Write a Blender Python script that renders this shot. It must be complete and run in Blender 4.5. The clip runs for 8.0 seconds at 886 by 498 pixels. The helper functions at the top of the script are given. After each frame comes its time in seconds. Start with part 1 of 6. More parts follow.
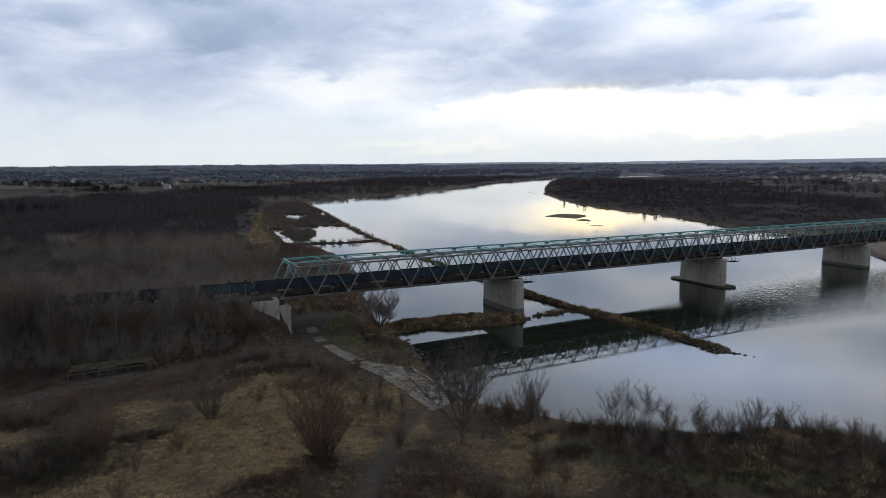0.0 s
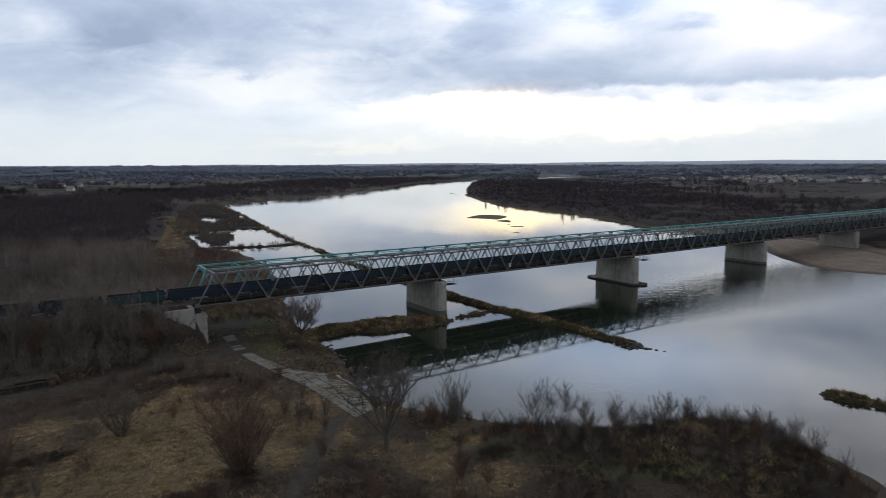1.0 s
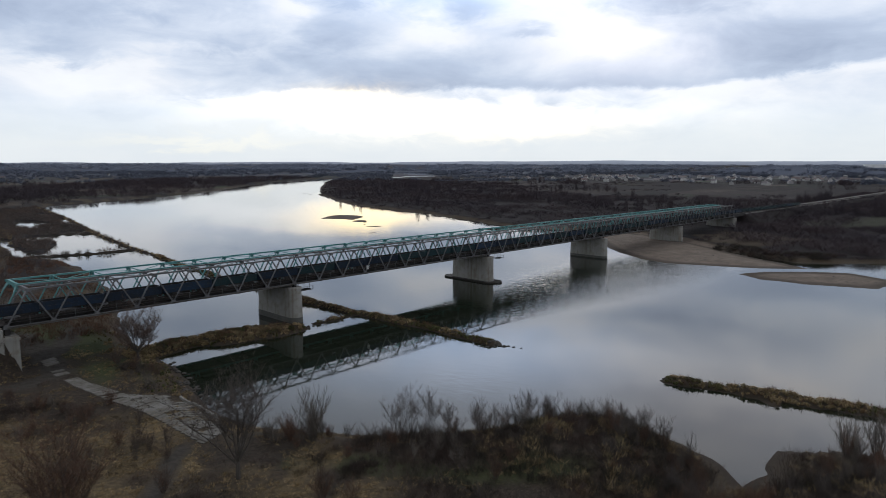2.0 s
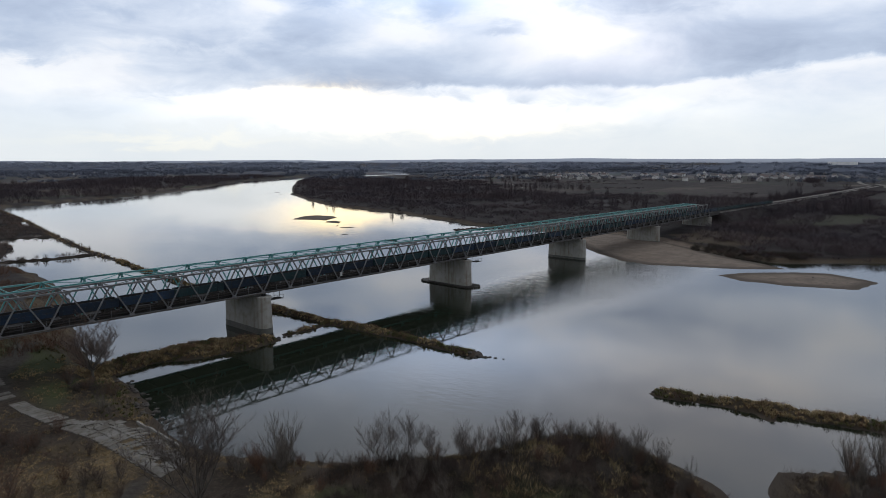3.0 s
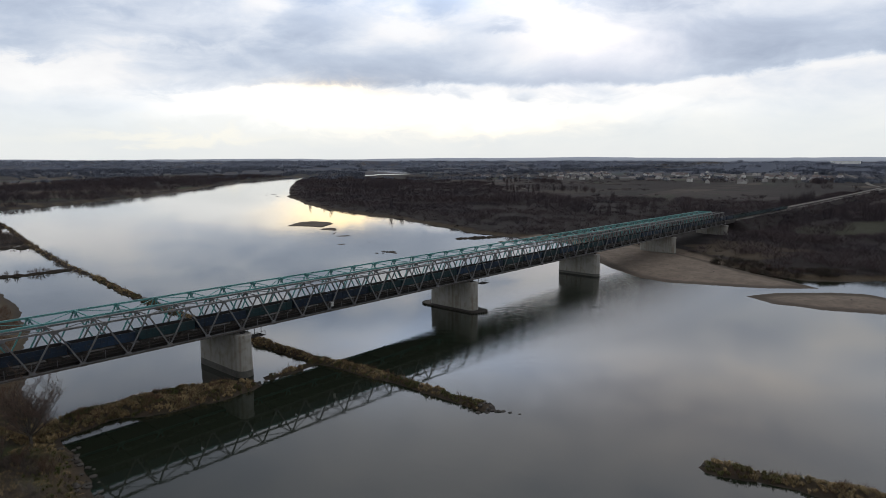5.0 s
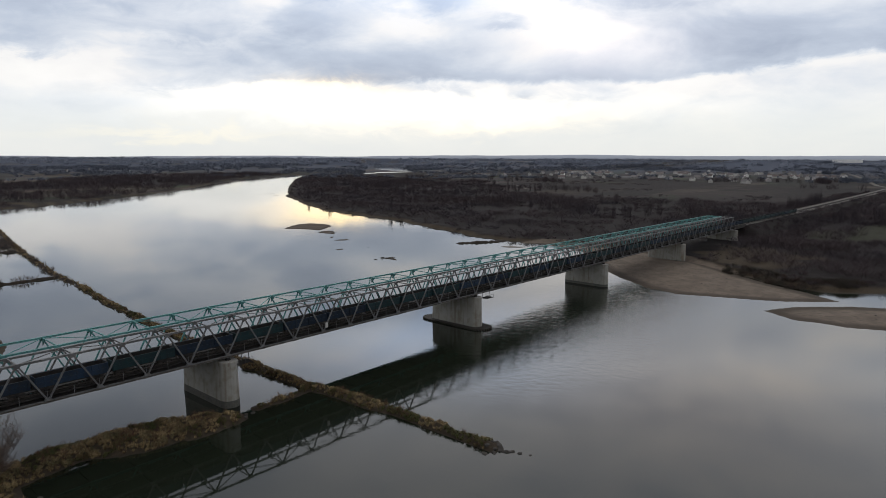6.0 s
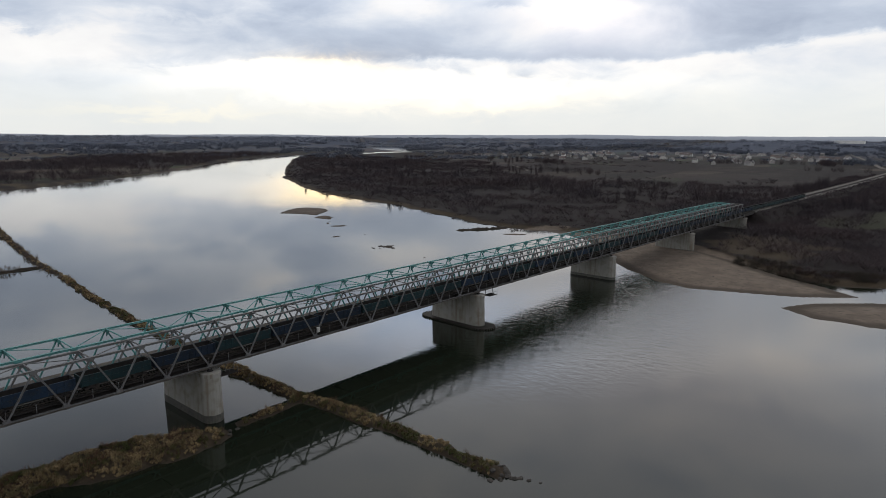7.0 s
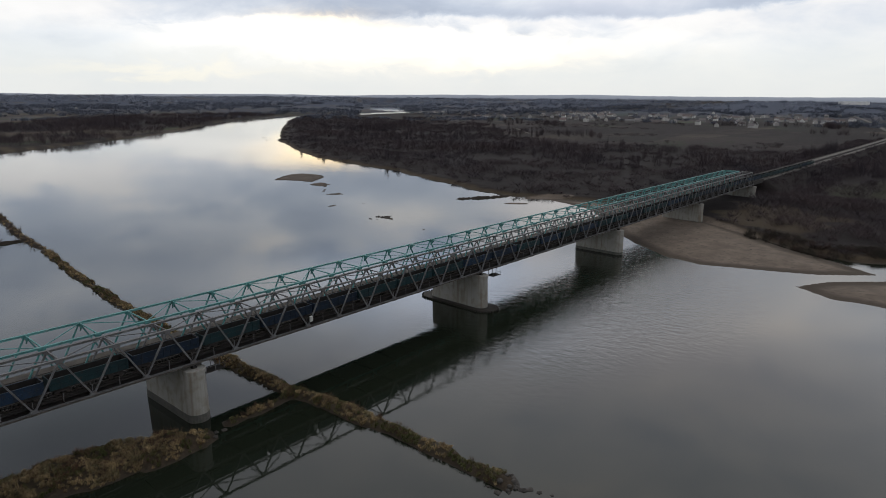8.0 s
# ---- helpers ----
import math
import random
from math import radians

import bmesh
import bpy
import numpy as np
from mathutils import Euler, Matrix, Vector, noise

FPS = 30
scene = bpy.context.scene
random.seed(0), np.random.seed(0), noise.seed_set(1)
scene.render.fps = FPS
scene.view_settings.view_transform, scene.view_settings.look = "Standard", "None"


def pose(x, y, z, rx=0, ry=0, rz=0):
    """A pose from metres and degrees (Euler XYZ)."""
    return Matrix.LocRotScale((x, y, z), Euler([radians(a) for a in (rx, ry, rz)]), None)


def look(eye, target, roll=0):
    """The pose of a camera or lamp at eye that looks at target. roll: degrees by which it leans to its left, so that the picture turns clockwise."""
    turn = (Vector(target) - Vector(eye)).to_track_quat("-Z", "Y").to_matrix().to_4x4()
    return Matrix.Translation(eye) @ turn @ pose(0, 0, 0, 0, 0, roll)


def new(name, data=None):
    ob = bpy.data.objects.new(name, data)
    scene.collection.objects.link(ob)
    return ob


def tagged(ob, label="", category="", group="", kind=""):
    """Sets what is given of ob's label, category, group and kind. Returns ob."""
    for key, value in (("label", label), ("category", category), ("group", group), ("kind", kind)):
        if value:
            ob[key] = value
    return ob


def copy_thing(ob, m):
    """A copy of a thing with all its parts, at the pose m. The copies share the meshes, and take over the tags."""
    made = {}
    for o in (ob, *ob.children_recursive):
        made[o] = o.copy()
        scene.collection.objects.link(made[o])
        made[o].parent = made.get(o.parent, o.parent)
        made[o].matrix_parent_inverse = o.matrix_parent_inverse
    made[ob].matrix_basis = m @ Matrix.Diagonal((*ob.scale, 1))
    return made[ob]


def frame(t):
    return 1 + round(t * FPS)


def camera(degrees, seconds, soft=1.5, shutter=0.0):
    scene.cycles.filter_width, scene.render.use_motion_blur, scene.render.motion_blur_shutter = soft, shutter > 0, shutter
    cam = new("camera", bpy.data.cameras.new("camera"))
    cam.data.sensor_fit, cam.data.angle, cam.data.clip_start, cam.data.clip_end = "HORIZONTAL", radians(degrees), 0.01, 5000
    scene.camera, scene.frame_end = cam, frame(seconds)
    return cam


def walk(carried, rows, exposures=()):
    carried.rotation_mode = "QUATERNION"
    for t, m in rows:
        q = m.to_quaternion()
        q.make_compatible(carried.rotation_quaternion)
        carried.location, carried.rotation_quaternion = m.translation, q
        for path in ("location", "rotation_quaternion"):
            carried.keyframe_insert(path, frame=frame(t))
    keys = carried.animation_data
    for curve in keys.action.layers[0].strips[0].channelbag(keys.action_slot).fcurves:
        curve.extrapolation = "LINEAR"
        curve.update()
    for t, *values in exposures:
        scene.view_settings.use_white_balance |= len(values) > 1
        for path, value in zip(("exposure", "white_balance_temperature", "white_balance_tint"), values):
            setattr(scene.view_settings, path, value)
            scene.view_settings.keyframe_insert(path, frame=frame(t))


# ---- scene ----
cam = camera(69.2, 8.0, soft=0.65, shutter=0.4)
PATH = [
    (0, (-37.839, -169.659, 47.809), (-36.941, -167.891, 47.544), -0.3),
    (0.5, (-37.507, -169.883, 47.984), (-36.528, -168.159, 47.725), -0.4),
    (1, (-37.547, -169.916, 48.462), (-36.444, -168.268, 48.199), -0.2),
    (1.5, (-36.607, -168.851, 48.774), (-35.365, -167.307, 48.509), -0.1),
    (2, (-34.744, -165.882, 48.755), (-33.302, -164.523, 48.489), 0.1),
    (3.5, (-25.383, -155.561, 50.956), (-23.885, -154.265, 50.683), 0.0),
    (4, (-21.091, -151.327, 52.048), (-19.594, -150.029, 51.772), -0.0),
    (4.5, (-16.283, -146.811, 53.216), (-14.787, -145.513, 52.938), -0.0),
    (6, (-1.453, -132.578, 58.359), (0.042, -131.281, 58.071), 0.2),
    (6.5, (3.191, -128.105, 59.718), (4.684, -126.811, 59.406), 0.3),
    (7, (8.364, -123.267, 61.257), (9.854, -121.979, 60.906), 0.4),
    (7.5, (12.579, -118.868, 62.658), (14.064, -117.59, 62.254), 0.4),
    (8, (17.162, -114.45, 64.219), (18.637, -113.184, 63.75), 0.5),
]
# the clip's own white balance drifts from cool to neutral
walk(cam, [(t, look(eye, target, roll)) for t, eye, target, roll in PATH], [(0, 0.0, 6240, 10), (3.5, 0.0, 6300, 10), (6, 0.0, 6720, 10), (8, 0.0, 6660, 10)])

# ---------------------------------------------------------------- light
SUN_AZ = radians(52)      # from +y towards +x
SUN_EL = radians(48)
world = bpy.data.worlds.new("world")
scene.world = world
world.use_nodes = True
wn, wl = world.node_tree.nodes, world.node_tree.links
wn.clear()


def wnode(kind, **props):
    n = wn.new(kind)
    for k, v in props.items():
        if k == "op":
            n.operation = v
        elif k == "blend":
            n.data_type, n.blend_type = "RGBA", v
        else:
            n.inputs[k].default_value = v
    return n


def ramp(n, stops):
    el = n.color_ramp.elements
    while len(el) > 1:
        el.remove(el[0])
    el[0].position, el[0].color = stops[0][0], (*stops[0][1], 1) if len(stops[0][1]) == 3 else stops[0][1]
    for p, c in stops[1:]:
        e = el.new(p)
        e.color = (*c, 1)
    return n


w_out = wnode("ShaderNodeOutputWorld")
w_bg = wnode("ShaderNodeBackground", Strength=1.0)
w_tc = wnode("ShaderNodeTexCoord")
w_sep = wnode("ShaderNodeSeparateXYZ")
wl.new(w_tc.outputs["Generated"], w_sep.inputs[0])
def wmath(op, a, c=None):
    n = wn.new("ShaderNodeMath")
    n.operation = op
    for k, q in enumerate((a, c)):
        if q is None:
            continue
        if isinstance(q, (int, float)):
            n.inputs[k].default_value = q
        else:
            wl.new(q, n.inputs[k])
    return n.outputs[0]


def wnoise(vec, sc, det, rgh, dist, off):
    v = wn.new("ShaderNodeVectorMath")
    v.operation = "ADD"
    v.inputs[1].default_value = off
    wl.new(vec, v.inputs[0])
    n = wnode("ShaderNodeTexNoise", Scale=sc, Detail=det, Roughness=rgh, Distortion=dist)
    wl.new(v.outputs[0], n.inputs["Vector"])
    return n.outputs["Fac"]


w_az = wmath("MULTIPLY", wmath("ARCTAN2", w_sep.outputs["X"], w_sep.outputs["Y"]), 57.296)
w_el = wmath("MULTIPLY", wmath("ARCSINE", w_sep.outputs["Z"]), 57.296)
w_com = wn.new("ShaderNodeCombineXYZ")
wl.new(wmath("MULTIPLY", w_az, 0.105), w_com.inputs[0])
wl.new(wmath("MULTIPLY", w_el, 0.25), w_com.inputs[1])
w_n1 = wnoise(w_com.outputs[0], 0.8, 7.0, 0.55, 0.35, (2.0, 5.0, 0.0))
w_n2 = wnoise(w_com.outputs[0], 0.33, 4.0, 0.5, 0.2, (13.1, 4.7, 2.0))
w_n3 = wnoise(w_com.outputs[0], 2.3, 6.0, 0.6, 0.4, (31.0, 8.0, 1.0))
w_azel = wn.new("ShaderNodeCombineXYZ")
wl.new(wmath("ADD", w_az, wmath("MULTIPLY", wmath("SUBTRACT", w_n1, 0.5), 8.0)), w_azel.inputs[0])
wl.new(wmath("ADD", w_el, wmath("MULTIPLY", wmath("SUBTRACT", w_n3, 0.5), 3.6)), w_azel.inputs[1])
# the larger cloud masses: bearing and height in degrees, half width, half height, weight (dark +, bright -)
CLOUDS_A = [(39, 13.8, 7, 1.0, 0.6), (36, 11.2, 5, 1.6, 0.45), (77, 9.3, 8, 1.8, 0.4), (49.5, 13.2, 2, 1.0, 0.3), (54.4, 11.1, 1.5, 0.55, 0.6), (56.2, 5.4, 0.8, 0.5, 0.5), (17, 8.6, 3.5, 0.9, 0.45),
            (27.5, 9.7, 4, 0.6, 0.3), (22, 4.0, 3, 0.6, 0.3), (8.3, 9.8, 3.2, 1.3, 0.75), (16, 7.6, 2.6, 0.8, 0.5), (-3.5, 11, 2.2, 0.8, 0.45), (6, 13.6, 3.5, 1.0, 0.6), (0, 12, 14, 3.0, 0.45), (-2, 5, 10, 3, 0.4), (14, 11.5, 10, 2.5, 0.35), (4, 7.5, 8, 2.0, 0.2), (24, 13, 8, 2.0, 0.3)]
# the last four are unseen, placed above the view to tone the water
CLOUDS_B = [(60, 11, 6, 2.0, -0.6), (46, 10.8, 3, 1.5, -0.4), (33.6, 12.4, 2, 1.0, -0.35), (17, 6.3, 5, 1.5, -0.25), (42, 3.6, 16, 1.6, -0.4), (70, 11.5, 4, 0.8, -0.2),
            (72, 22, 14, 2.5, 0.4), (18, 25, 20, 9, 0.55), (52, 17.5, 14, 4.0, -0.15), (72, 29, 22, 6, 0.25)]
w_sum = wmath("MULTIPLY", wmath("SUBTRACT", w_n1, 0.50), 1.7)
w_sum = wmath("ADD", w_sum, wmath("MULTIPLY", wmath("SUBTRACT", w_n2, 0.5), 0.9))
w_sum = wmath("ADD", w_sum, wmath("MULTIPLY", wmath("SUBTRACT", w_n3, 0.5), 0.45))
# less contrast in the far, low part of the sheet
w_fade = wn.new("ShaderNodeMapRange")
w_fade.inputs[1].default_value, w_fade.inputs[2].default_value, w_fade.inputs[3].default_value, w_fade.inputs[4].default_value = 0.5, 8.0, 0.55, 1.0
wl.new(w_el, w_fade.inputs[0])
w_sum = wmath("MULTIPLY", w_sum, w_fade.outputs[0])
# an even sheet higher up
w_even = wn.new("ShaderNodeMapRange")
w_even.inputs[1].default_value, w_even.inputs[2].default_value, w_even.inputs[3].default_value, w_even.inputs[4].default_value = 13.0, 21.0, 1.0, 0.45
wl.new(w_el, w_even.inputs[0])
w_sum = wmath("MULTIPLY", w_sum, w_even.outputs[0])
# the flat base of the cloud deck: greyest just above it, bright clear air below
w_base = ramp(wnode("ShaderNodeValToRGB"), [(0.0, (0.40, 0.40, 0.40)), (0.33, (0.51, 0.51, 0.51)), (0.39, (0.59, 0.59, 0.59)), (0.54, (0.62, 0.62, 0.62)), (0.74, (0.59, 0.59, 0.59)), (0.85, (0.69, 0.69, 0.69)), (0.94, (0.74, 0.74, 0.74))])
wl.new(wmath("DIVIDE", w_az, 90.0), w_base.inputs[0])
w_here = ramp(wnode("ShaderNodeValToRGB"), [(0.24, (0, 0, 0)), (0.37, (1, 1, 1)), (0.97, (1, 1, 1)), (1.0, (0.6, 0.6, 0.6))])
wl.new(wmath("DIVIDE", w_az, 90.0), w_here.inputs[0])
w_over = wmath("SUBTRACT", wmath("ADD", w_el, wmath("MULTIPLY", wmath("SUBTRACT", w_n3, 0.5), 1.5)), wmath("MULTIPLY", w_base.outputs[0], 10.0))
w_step = wn.new("ShaderNodeMapRange")
w_step.interpolation_type = "SMOOTHSTEP"
w_step.inputs[1].default_value, w_step.inputs[2].default_value = -0.15, 0.55
wl.new(w_over, w_step.inputs[0])
w_deck = wmath("MULTIPLY", w_step.outputs[0], wmath("EXPONENT", wmath("MULTIPLY", wmath("MAXIMUM", w_over, 0.0), -0.40)))
w_gap = wmath("MULTIPLY", wmath("SUBTRACT", 1.0, w_step.outputs[0]), wmath("EXPONENT", wmath("MULTIPLY", wmath("ABSOLUTE", w_over), -0.6)))
w_deck = wmath("SUBTRACT", wmath("MULTIPLY", w_deck, 0.44), wmath("MULTIPLY", w_gap, 0.26))
w_sum = wmath("ADD", w_sum, wmath("MULTIPLY", w_deck, w_here.outputs[0]))
for ca, ce, cw, ch, amount in CLOUDS_A + CLOUDS_B:
    v1 = wn.new("ShaderNodeVectorMath")
    v1.operation = "SUBTRACT"
    v1.inputs[1].default_value = (ca, ce, 0)
    wl.new(w_azel.outputs[0], v1.inputs[0])
    v2 = wn.new("ShaderNodeVectorMath")
    v2.operation = "MULTIPLY"
    v2.inputs[1].default_value = (1 / cw, 1 / ch, 0)
    wl.new(v1.outputs[0], v2.inputs[0])
    v3 = wn.new("ShaderNodeVectorMath")
    v3.operation = "DOT_PRODUCT"
    wl.new(v2.outputs[0], v3.inputs[0])
    wl.new(v2.outputs[0], v3.inputs[1])
    g = wmath("EXPONENT", wmath("MULTIPLY", v3.outputs["Value"], -1.0))
    w_sum = wmath("ADD", w_sum, wmath("MULTIPLY", g, amount * (0.8 if amount > 0 else 1.0)))
w_cloud = ramp(wnode("ShaderNodeValToRGB"), [(0.12, (1.0, 1.0, 1.0)), (0.34, (0.92, 0.92, 0.94)), (0.47, (0.72, 0.77, 0.86)), (0.62, (0.52, 0.59, 0.72)), (0.85, (0.35, 0.41, 0.54))])
wl.new(wmath("ADD", wmath("MULTIPLY", w_sum, 0.5), 0.445), w_cloud.inputs[0])
# warm pale air close to the horizon
w_low = ramp(wnode("ShaderNodeValToRGB"), [(0.0, (1, 1, 1)), (0.05, (0.75, 0.75, 0.75)), (0.10, (0.0, 0.0, 0.0))])
wl.new(w_sep.outputs["Z"], w_low.inputs[0])
w_mix = wnode("ShaderNodeMix", blend="MIX")
wl.new(wmath("MULTIPLY", w_low.outputs[0], 0.8), w_mix.inputs[0])
wl.new(w_cloud.outputs[0], w_mix.inputs[6])
w_mix.inputs[7].default_value = (0.80, 0.85, 0.865, 1)
# the veiled sun's glow behind the low cloud, a thin yellowish streak under it, and unseen blue and warm patches added
# to tint the water
w_glow = w_mix.outputs[2]
for ca, ce, cw, ch, tint in ((39.5, 4.8, 5.0, 1.2, (1.35, 0.80, 0.0, 1)), (52, 3.6, 9, 1.2, (0.7, 0.45, 0.10, 1)), (44, 4.2, 24, 1.3, (0.24, 0.23, 0.22, 1)), (50, 17.5, 13, 3.6, (0.18, 0.34, 0.62, 1)), (70, 20.0, 16, 6.0, (0.16, 0.09, 0.02, 1)), (27, 1.7, 8, 0.45, (0.12, 0.08, 0.0, 1)), (62, 9.0, 7, 2.4, (0.16, 0.12, 0.11, 1))):
    v1 = wn.new("ShaderNodeVectorMath")
    v1.operation = "SUBTRACT"
    v1.inputs[1].default_value = (ca, ce, 0)
    wl.new(w_azel.outputs[0], v1.inputs[0])
    v2 = wn.new("ShaderNodeVectorMath")
    v2.operation = "MULTIPLY"
    v2.inputs[1].default_value = (1 / cw, 1 / ch, 0)
    wl.new(v1.outputs[0], v2.inputs[0])
    v3 = wn.new("ShaderNodeVectorMath")
    v3.operation = "DOT_PRODUCT"
    wl.new(v2.outputs[0], v3.inputs[0])
    wl.new(v2.outputs[0], v3.inputs[1])
    w_add = wnode("ShaderNodeMix", blend="ADD")
    wl.new(wmath("EXPONENT", wmath("MULTIPLY", v3.outputs["Value"], -1.0)), w_add.inputs[0])
    wl.new(w_glow, w_add.inputs[6])
    w_add.inputs[7].default_value = tint
    w_glow = w_add.outputs[2]
# clear sky shows faintly through
w_sky = wn.new("ShaderNodeTexSky")
w_sky.sky_type, w_sky.sun_disc = "NISHITA", False
w_sky.sun_elevation, w_sky.sun_rotation = SUN_EL, SUN_AZ
w_skys = wnode("ShaderNodeMix", blend="MULTIPLY")
w_skys.inputs[0].default_value = 1.0
wl.new(w_sky.outputs[0], w_skys.inputs[6])
w_skys.inputs[7].default_value = (0.1, 0.1, 0.1, 1)
w_fin = wnode("ShaderNodeMix", blend="MIX")
w_fin.inputs[0].default_value = 0.9
wl.new(w_skys.outputs[2], w_fin.inputs[6])
# unseen upper sky scaled to shape the light: bright belt for water, dim zenith
w_top = ramp(wnode("ShaderNodeValToRGB"), [(0.10, (1.03, 1.03, 1.03)), (0.145, (1.1, 1.1, 1.1)), (0.18, (1.55, 1.53, 1.50)), (0.30, (1.48, 1.40, 1.32)), (0.40, (1.25, 1.18, 1.10)), (0.55, (0.45, 0.45, 0.45)), (1.0, (0.34, 0.34, 0.34))])
wl.new(wmath("DIVIDE", w_el, 90.0), w_top.inputs[0])
w_dim = wn.new("ShaderNodeVectorMath")
w_dim.operation = "SCALE"
w_belt = wn.new("ShaderNodeVectorMath")
w_belt.operation = "MULTIPLY"
wl.new(w_glow, w_belt.inputs[0])
wl.new(w_top.outputs[0], w_belt.inputs[1])
wl.new(w_belt.outputs[0], w_dim.inputs[0])
# patch of unseen sky dimmed to darken the water at lower left
w_g = wmath("ADD", wmath("POWER", wmath("DIVIDE", wmath("SUBTRACT", w_az, 16.0), 18.0), 2.0), wmath("POWER", wmath("DIVIDE", wmath("SUBTRACT", w_el, 26.0), 9.0), 2.0))
w_g = wmath("SUBTRACT", 1.0, wmath("MULTIPLY", wmath("EXPONENT", wmath("MULTIPLY", w_g, -1.0)), 0.45))
# unseen sky away from the veiled sun is dimmed, darkening faces toward the camera
w_back = wn.new("ShaderNodeMapRange")
w_back.interpolation_type = "SMOOTHSTEP"
w_back.inputs[1].default_value, w_back.inputs[2].default_value, w_back.inputs[3].default_value, w_back.inputs[4].default_value = -0.6, 0.45, 0.74, 1.0
wl.new(wmath("ADD", wmath("MULTIPLY", w_sep.outputs["X"], math.sin(SUN_AZ)), wmath("MULTIPLY", w_sep.outputs["Y"], math.cos(SUN_AZ))), w_back.inputs[0])
wl.new(wmath("MULTIPLY", w_g, w_back.outputs[0]), w_dim.inputs["Scale"])
wl.new(w_dim.outputs[0], w_fin.inputs[7])
wl.new(w_fin.outputs[2], w_bg.inputs[0])
wl.new(w_bg.outputs[0], w_out.inputs[0])

sun = new("sun", bpy.data.lights.new("sun", "SUN"))
sun.data.energy, sun.data.angle, sun.data.color = 0.5, radians(20), (1.0, 0.95, 0.88)
sun.matrix_world = look((0, 0, 0), (-math.sin(SUN_AZ) * math.cos(SUN_EL), -math.cos(SUN_AZ) * math.cos(SUN_EL), -math.sin(SUN_EL)))


# ---------------------------------------------------------------- materials
def material(name, colour, rough=0.8, metal=0.0, second=None, scale=0.5, third=None, scale3=6.0, bump=0.2, bump_scale=8.0, jitter=0.0, island=False, spec=0.3, detail=5.0, streak=None):
    """A surface with two colours mixed by broad noise, a third by fine noise, relief, and a change from piece to piece."""
    m = bpy.data.materials.new(name)
    m.use_nodes = True
    nt = m.node_tree
    b = nt.nodes["Principled BSDF"]
    b.inputs["Roughness"].default_value, b.inputs["Metallic"].default_value = rough, metal
    b.inputs["Specular IOR Level"].default_value = spec
    geo = nt.nodes.new("ShaderNodeNewGeometry")
    col = None

    def noise_fac(sc, lo, hi, off):
        v = nt.nodes.new("ShaderNodeVectorMath")
        v.operation = "ADD"
        v.inputs[1].default_value = (off, off * 0.7, off * 0.3)
        nt.links.new(geo.outputs["Position"], v.inputs[0])
        n = nt.nodes.new("ShaderNodeTexNoise")
        n.inputs["Scale"].default_value, n.inputs["Detail"].default_value = sc, detail
        nt.links.new(v.outputs[0], n.inputs["Vector"])
        r = nt.nodes.new("ShaderNodeMapRange")
        r.inputs[1].default_value, r.inputs[2].default_value = lo, hi
        nt.links.new(n.outputs["Fac"], r.inputs[0])
        return r.outputs[0]

    def mix(fac, a, bcol, mode="MIX"):
        n = nt.nodes.new("ShaderNodeMix")
        n.data_type, n.blend_type = "RGBA", mode
        if isinstance(fac, float):
            n.inputs[0].default_value = fac
        else:
            nt.links.new(fac, n.inputs[0])
        for k, c in ((6, a), (7, bcol)):
            if isinstance(c, tuple):
                n.inputs[k].default_value = (*c, 1)
            else:
                nt.links.new(c, n.inputs[k])
        return n.outputs[2]

    col = mix(noise_fac(scale, 0.38, 0.62, 3.0), colour, second or tuple(c * 0.75 for c in colour))
    if third:
        col = mix(noise_fac(scale3, 0.5, 0.72, 21.0), col, third)
    if streak:
        # stains that run down the face
        mp = nt.nodes.new("ShaderNodeMapping")
        mp.inputs["Scale"].default_value = (0.9, 0.9, 0.07)
        nt.links.new(geo.outputs["Position"], mp.inputs[0])
        n = nt.nodes.new("ShaderNodeTexNoise")
        n.inputs["Scale"].default_value, n.inputs["Detail"].default_value = 1.0, 4
        nt.links.new(mp.outputs[0], n.inputs["Vector"])
        r = nt.nodes.new("ShaderNodeMapRange")
        r.inputs[1].default_value, r.inputs[2].default_value, r.inputs[4].default_value = 0.52, 0.70, 0.75
        nt.links.new(n.outputs["Fac"], r.inputs[0])
        col = mix(r.outputs[0], col, streak)
    if jitter:
        if island:
            src = geo.outputs["Random Per Island"]
        else:
            info = nt.nodes.new("ShaderNodeObjectInfo")
            src = info.outputs["Random"]
        r = nt.nodes.new("ShaderNodeMapRange")
        r.inputs[3].default_value, r.inputs[4].default_value = 1 - jitter, 1 + jitter
        nt.links.new(src, r.inputs[0])
        g = nt.nodes.new("ShaderNodeCombineXYZ")
        for k in range(3):
            nt.links.new(r.outputs[0], g.inputs[k])
        col = mix(1.0, col, g.outputs[0], "MULTIPLY")
    nt.links.new(col, b.inputs["Base Color"])
    if bump:
        n = nt.nodes.new("ShaderNodeTexNoise")
        n.inputs["Scale"].default_value, n.inputs["Detail"].default_value = bump_scale, 4
        nt.links.new(geo.outputs["Position"], n.inputs["Vector"])
        bp = nt.nodes.new("ShaderNodeBump")
        bp.inputs["Strength"].default_value, bp.inputs["Distance"].default_value = bump, 0.05
        nt.links.new(n.outputs["Fac"], bp.inputs["Height"])
        nt.links.new(bp.outputs[0], b.inputs["Normal"])
    return m


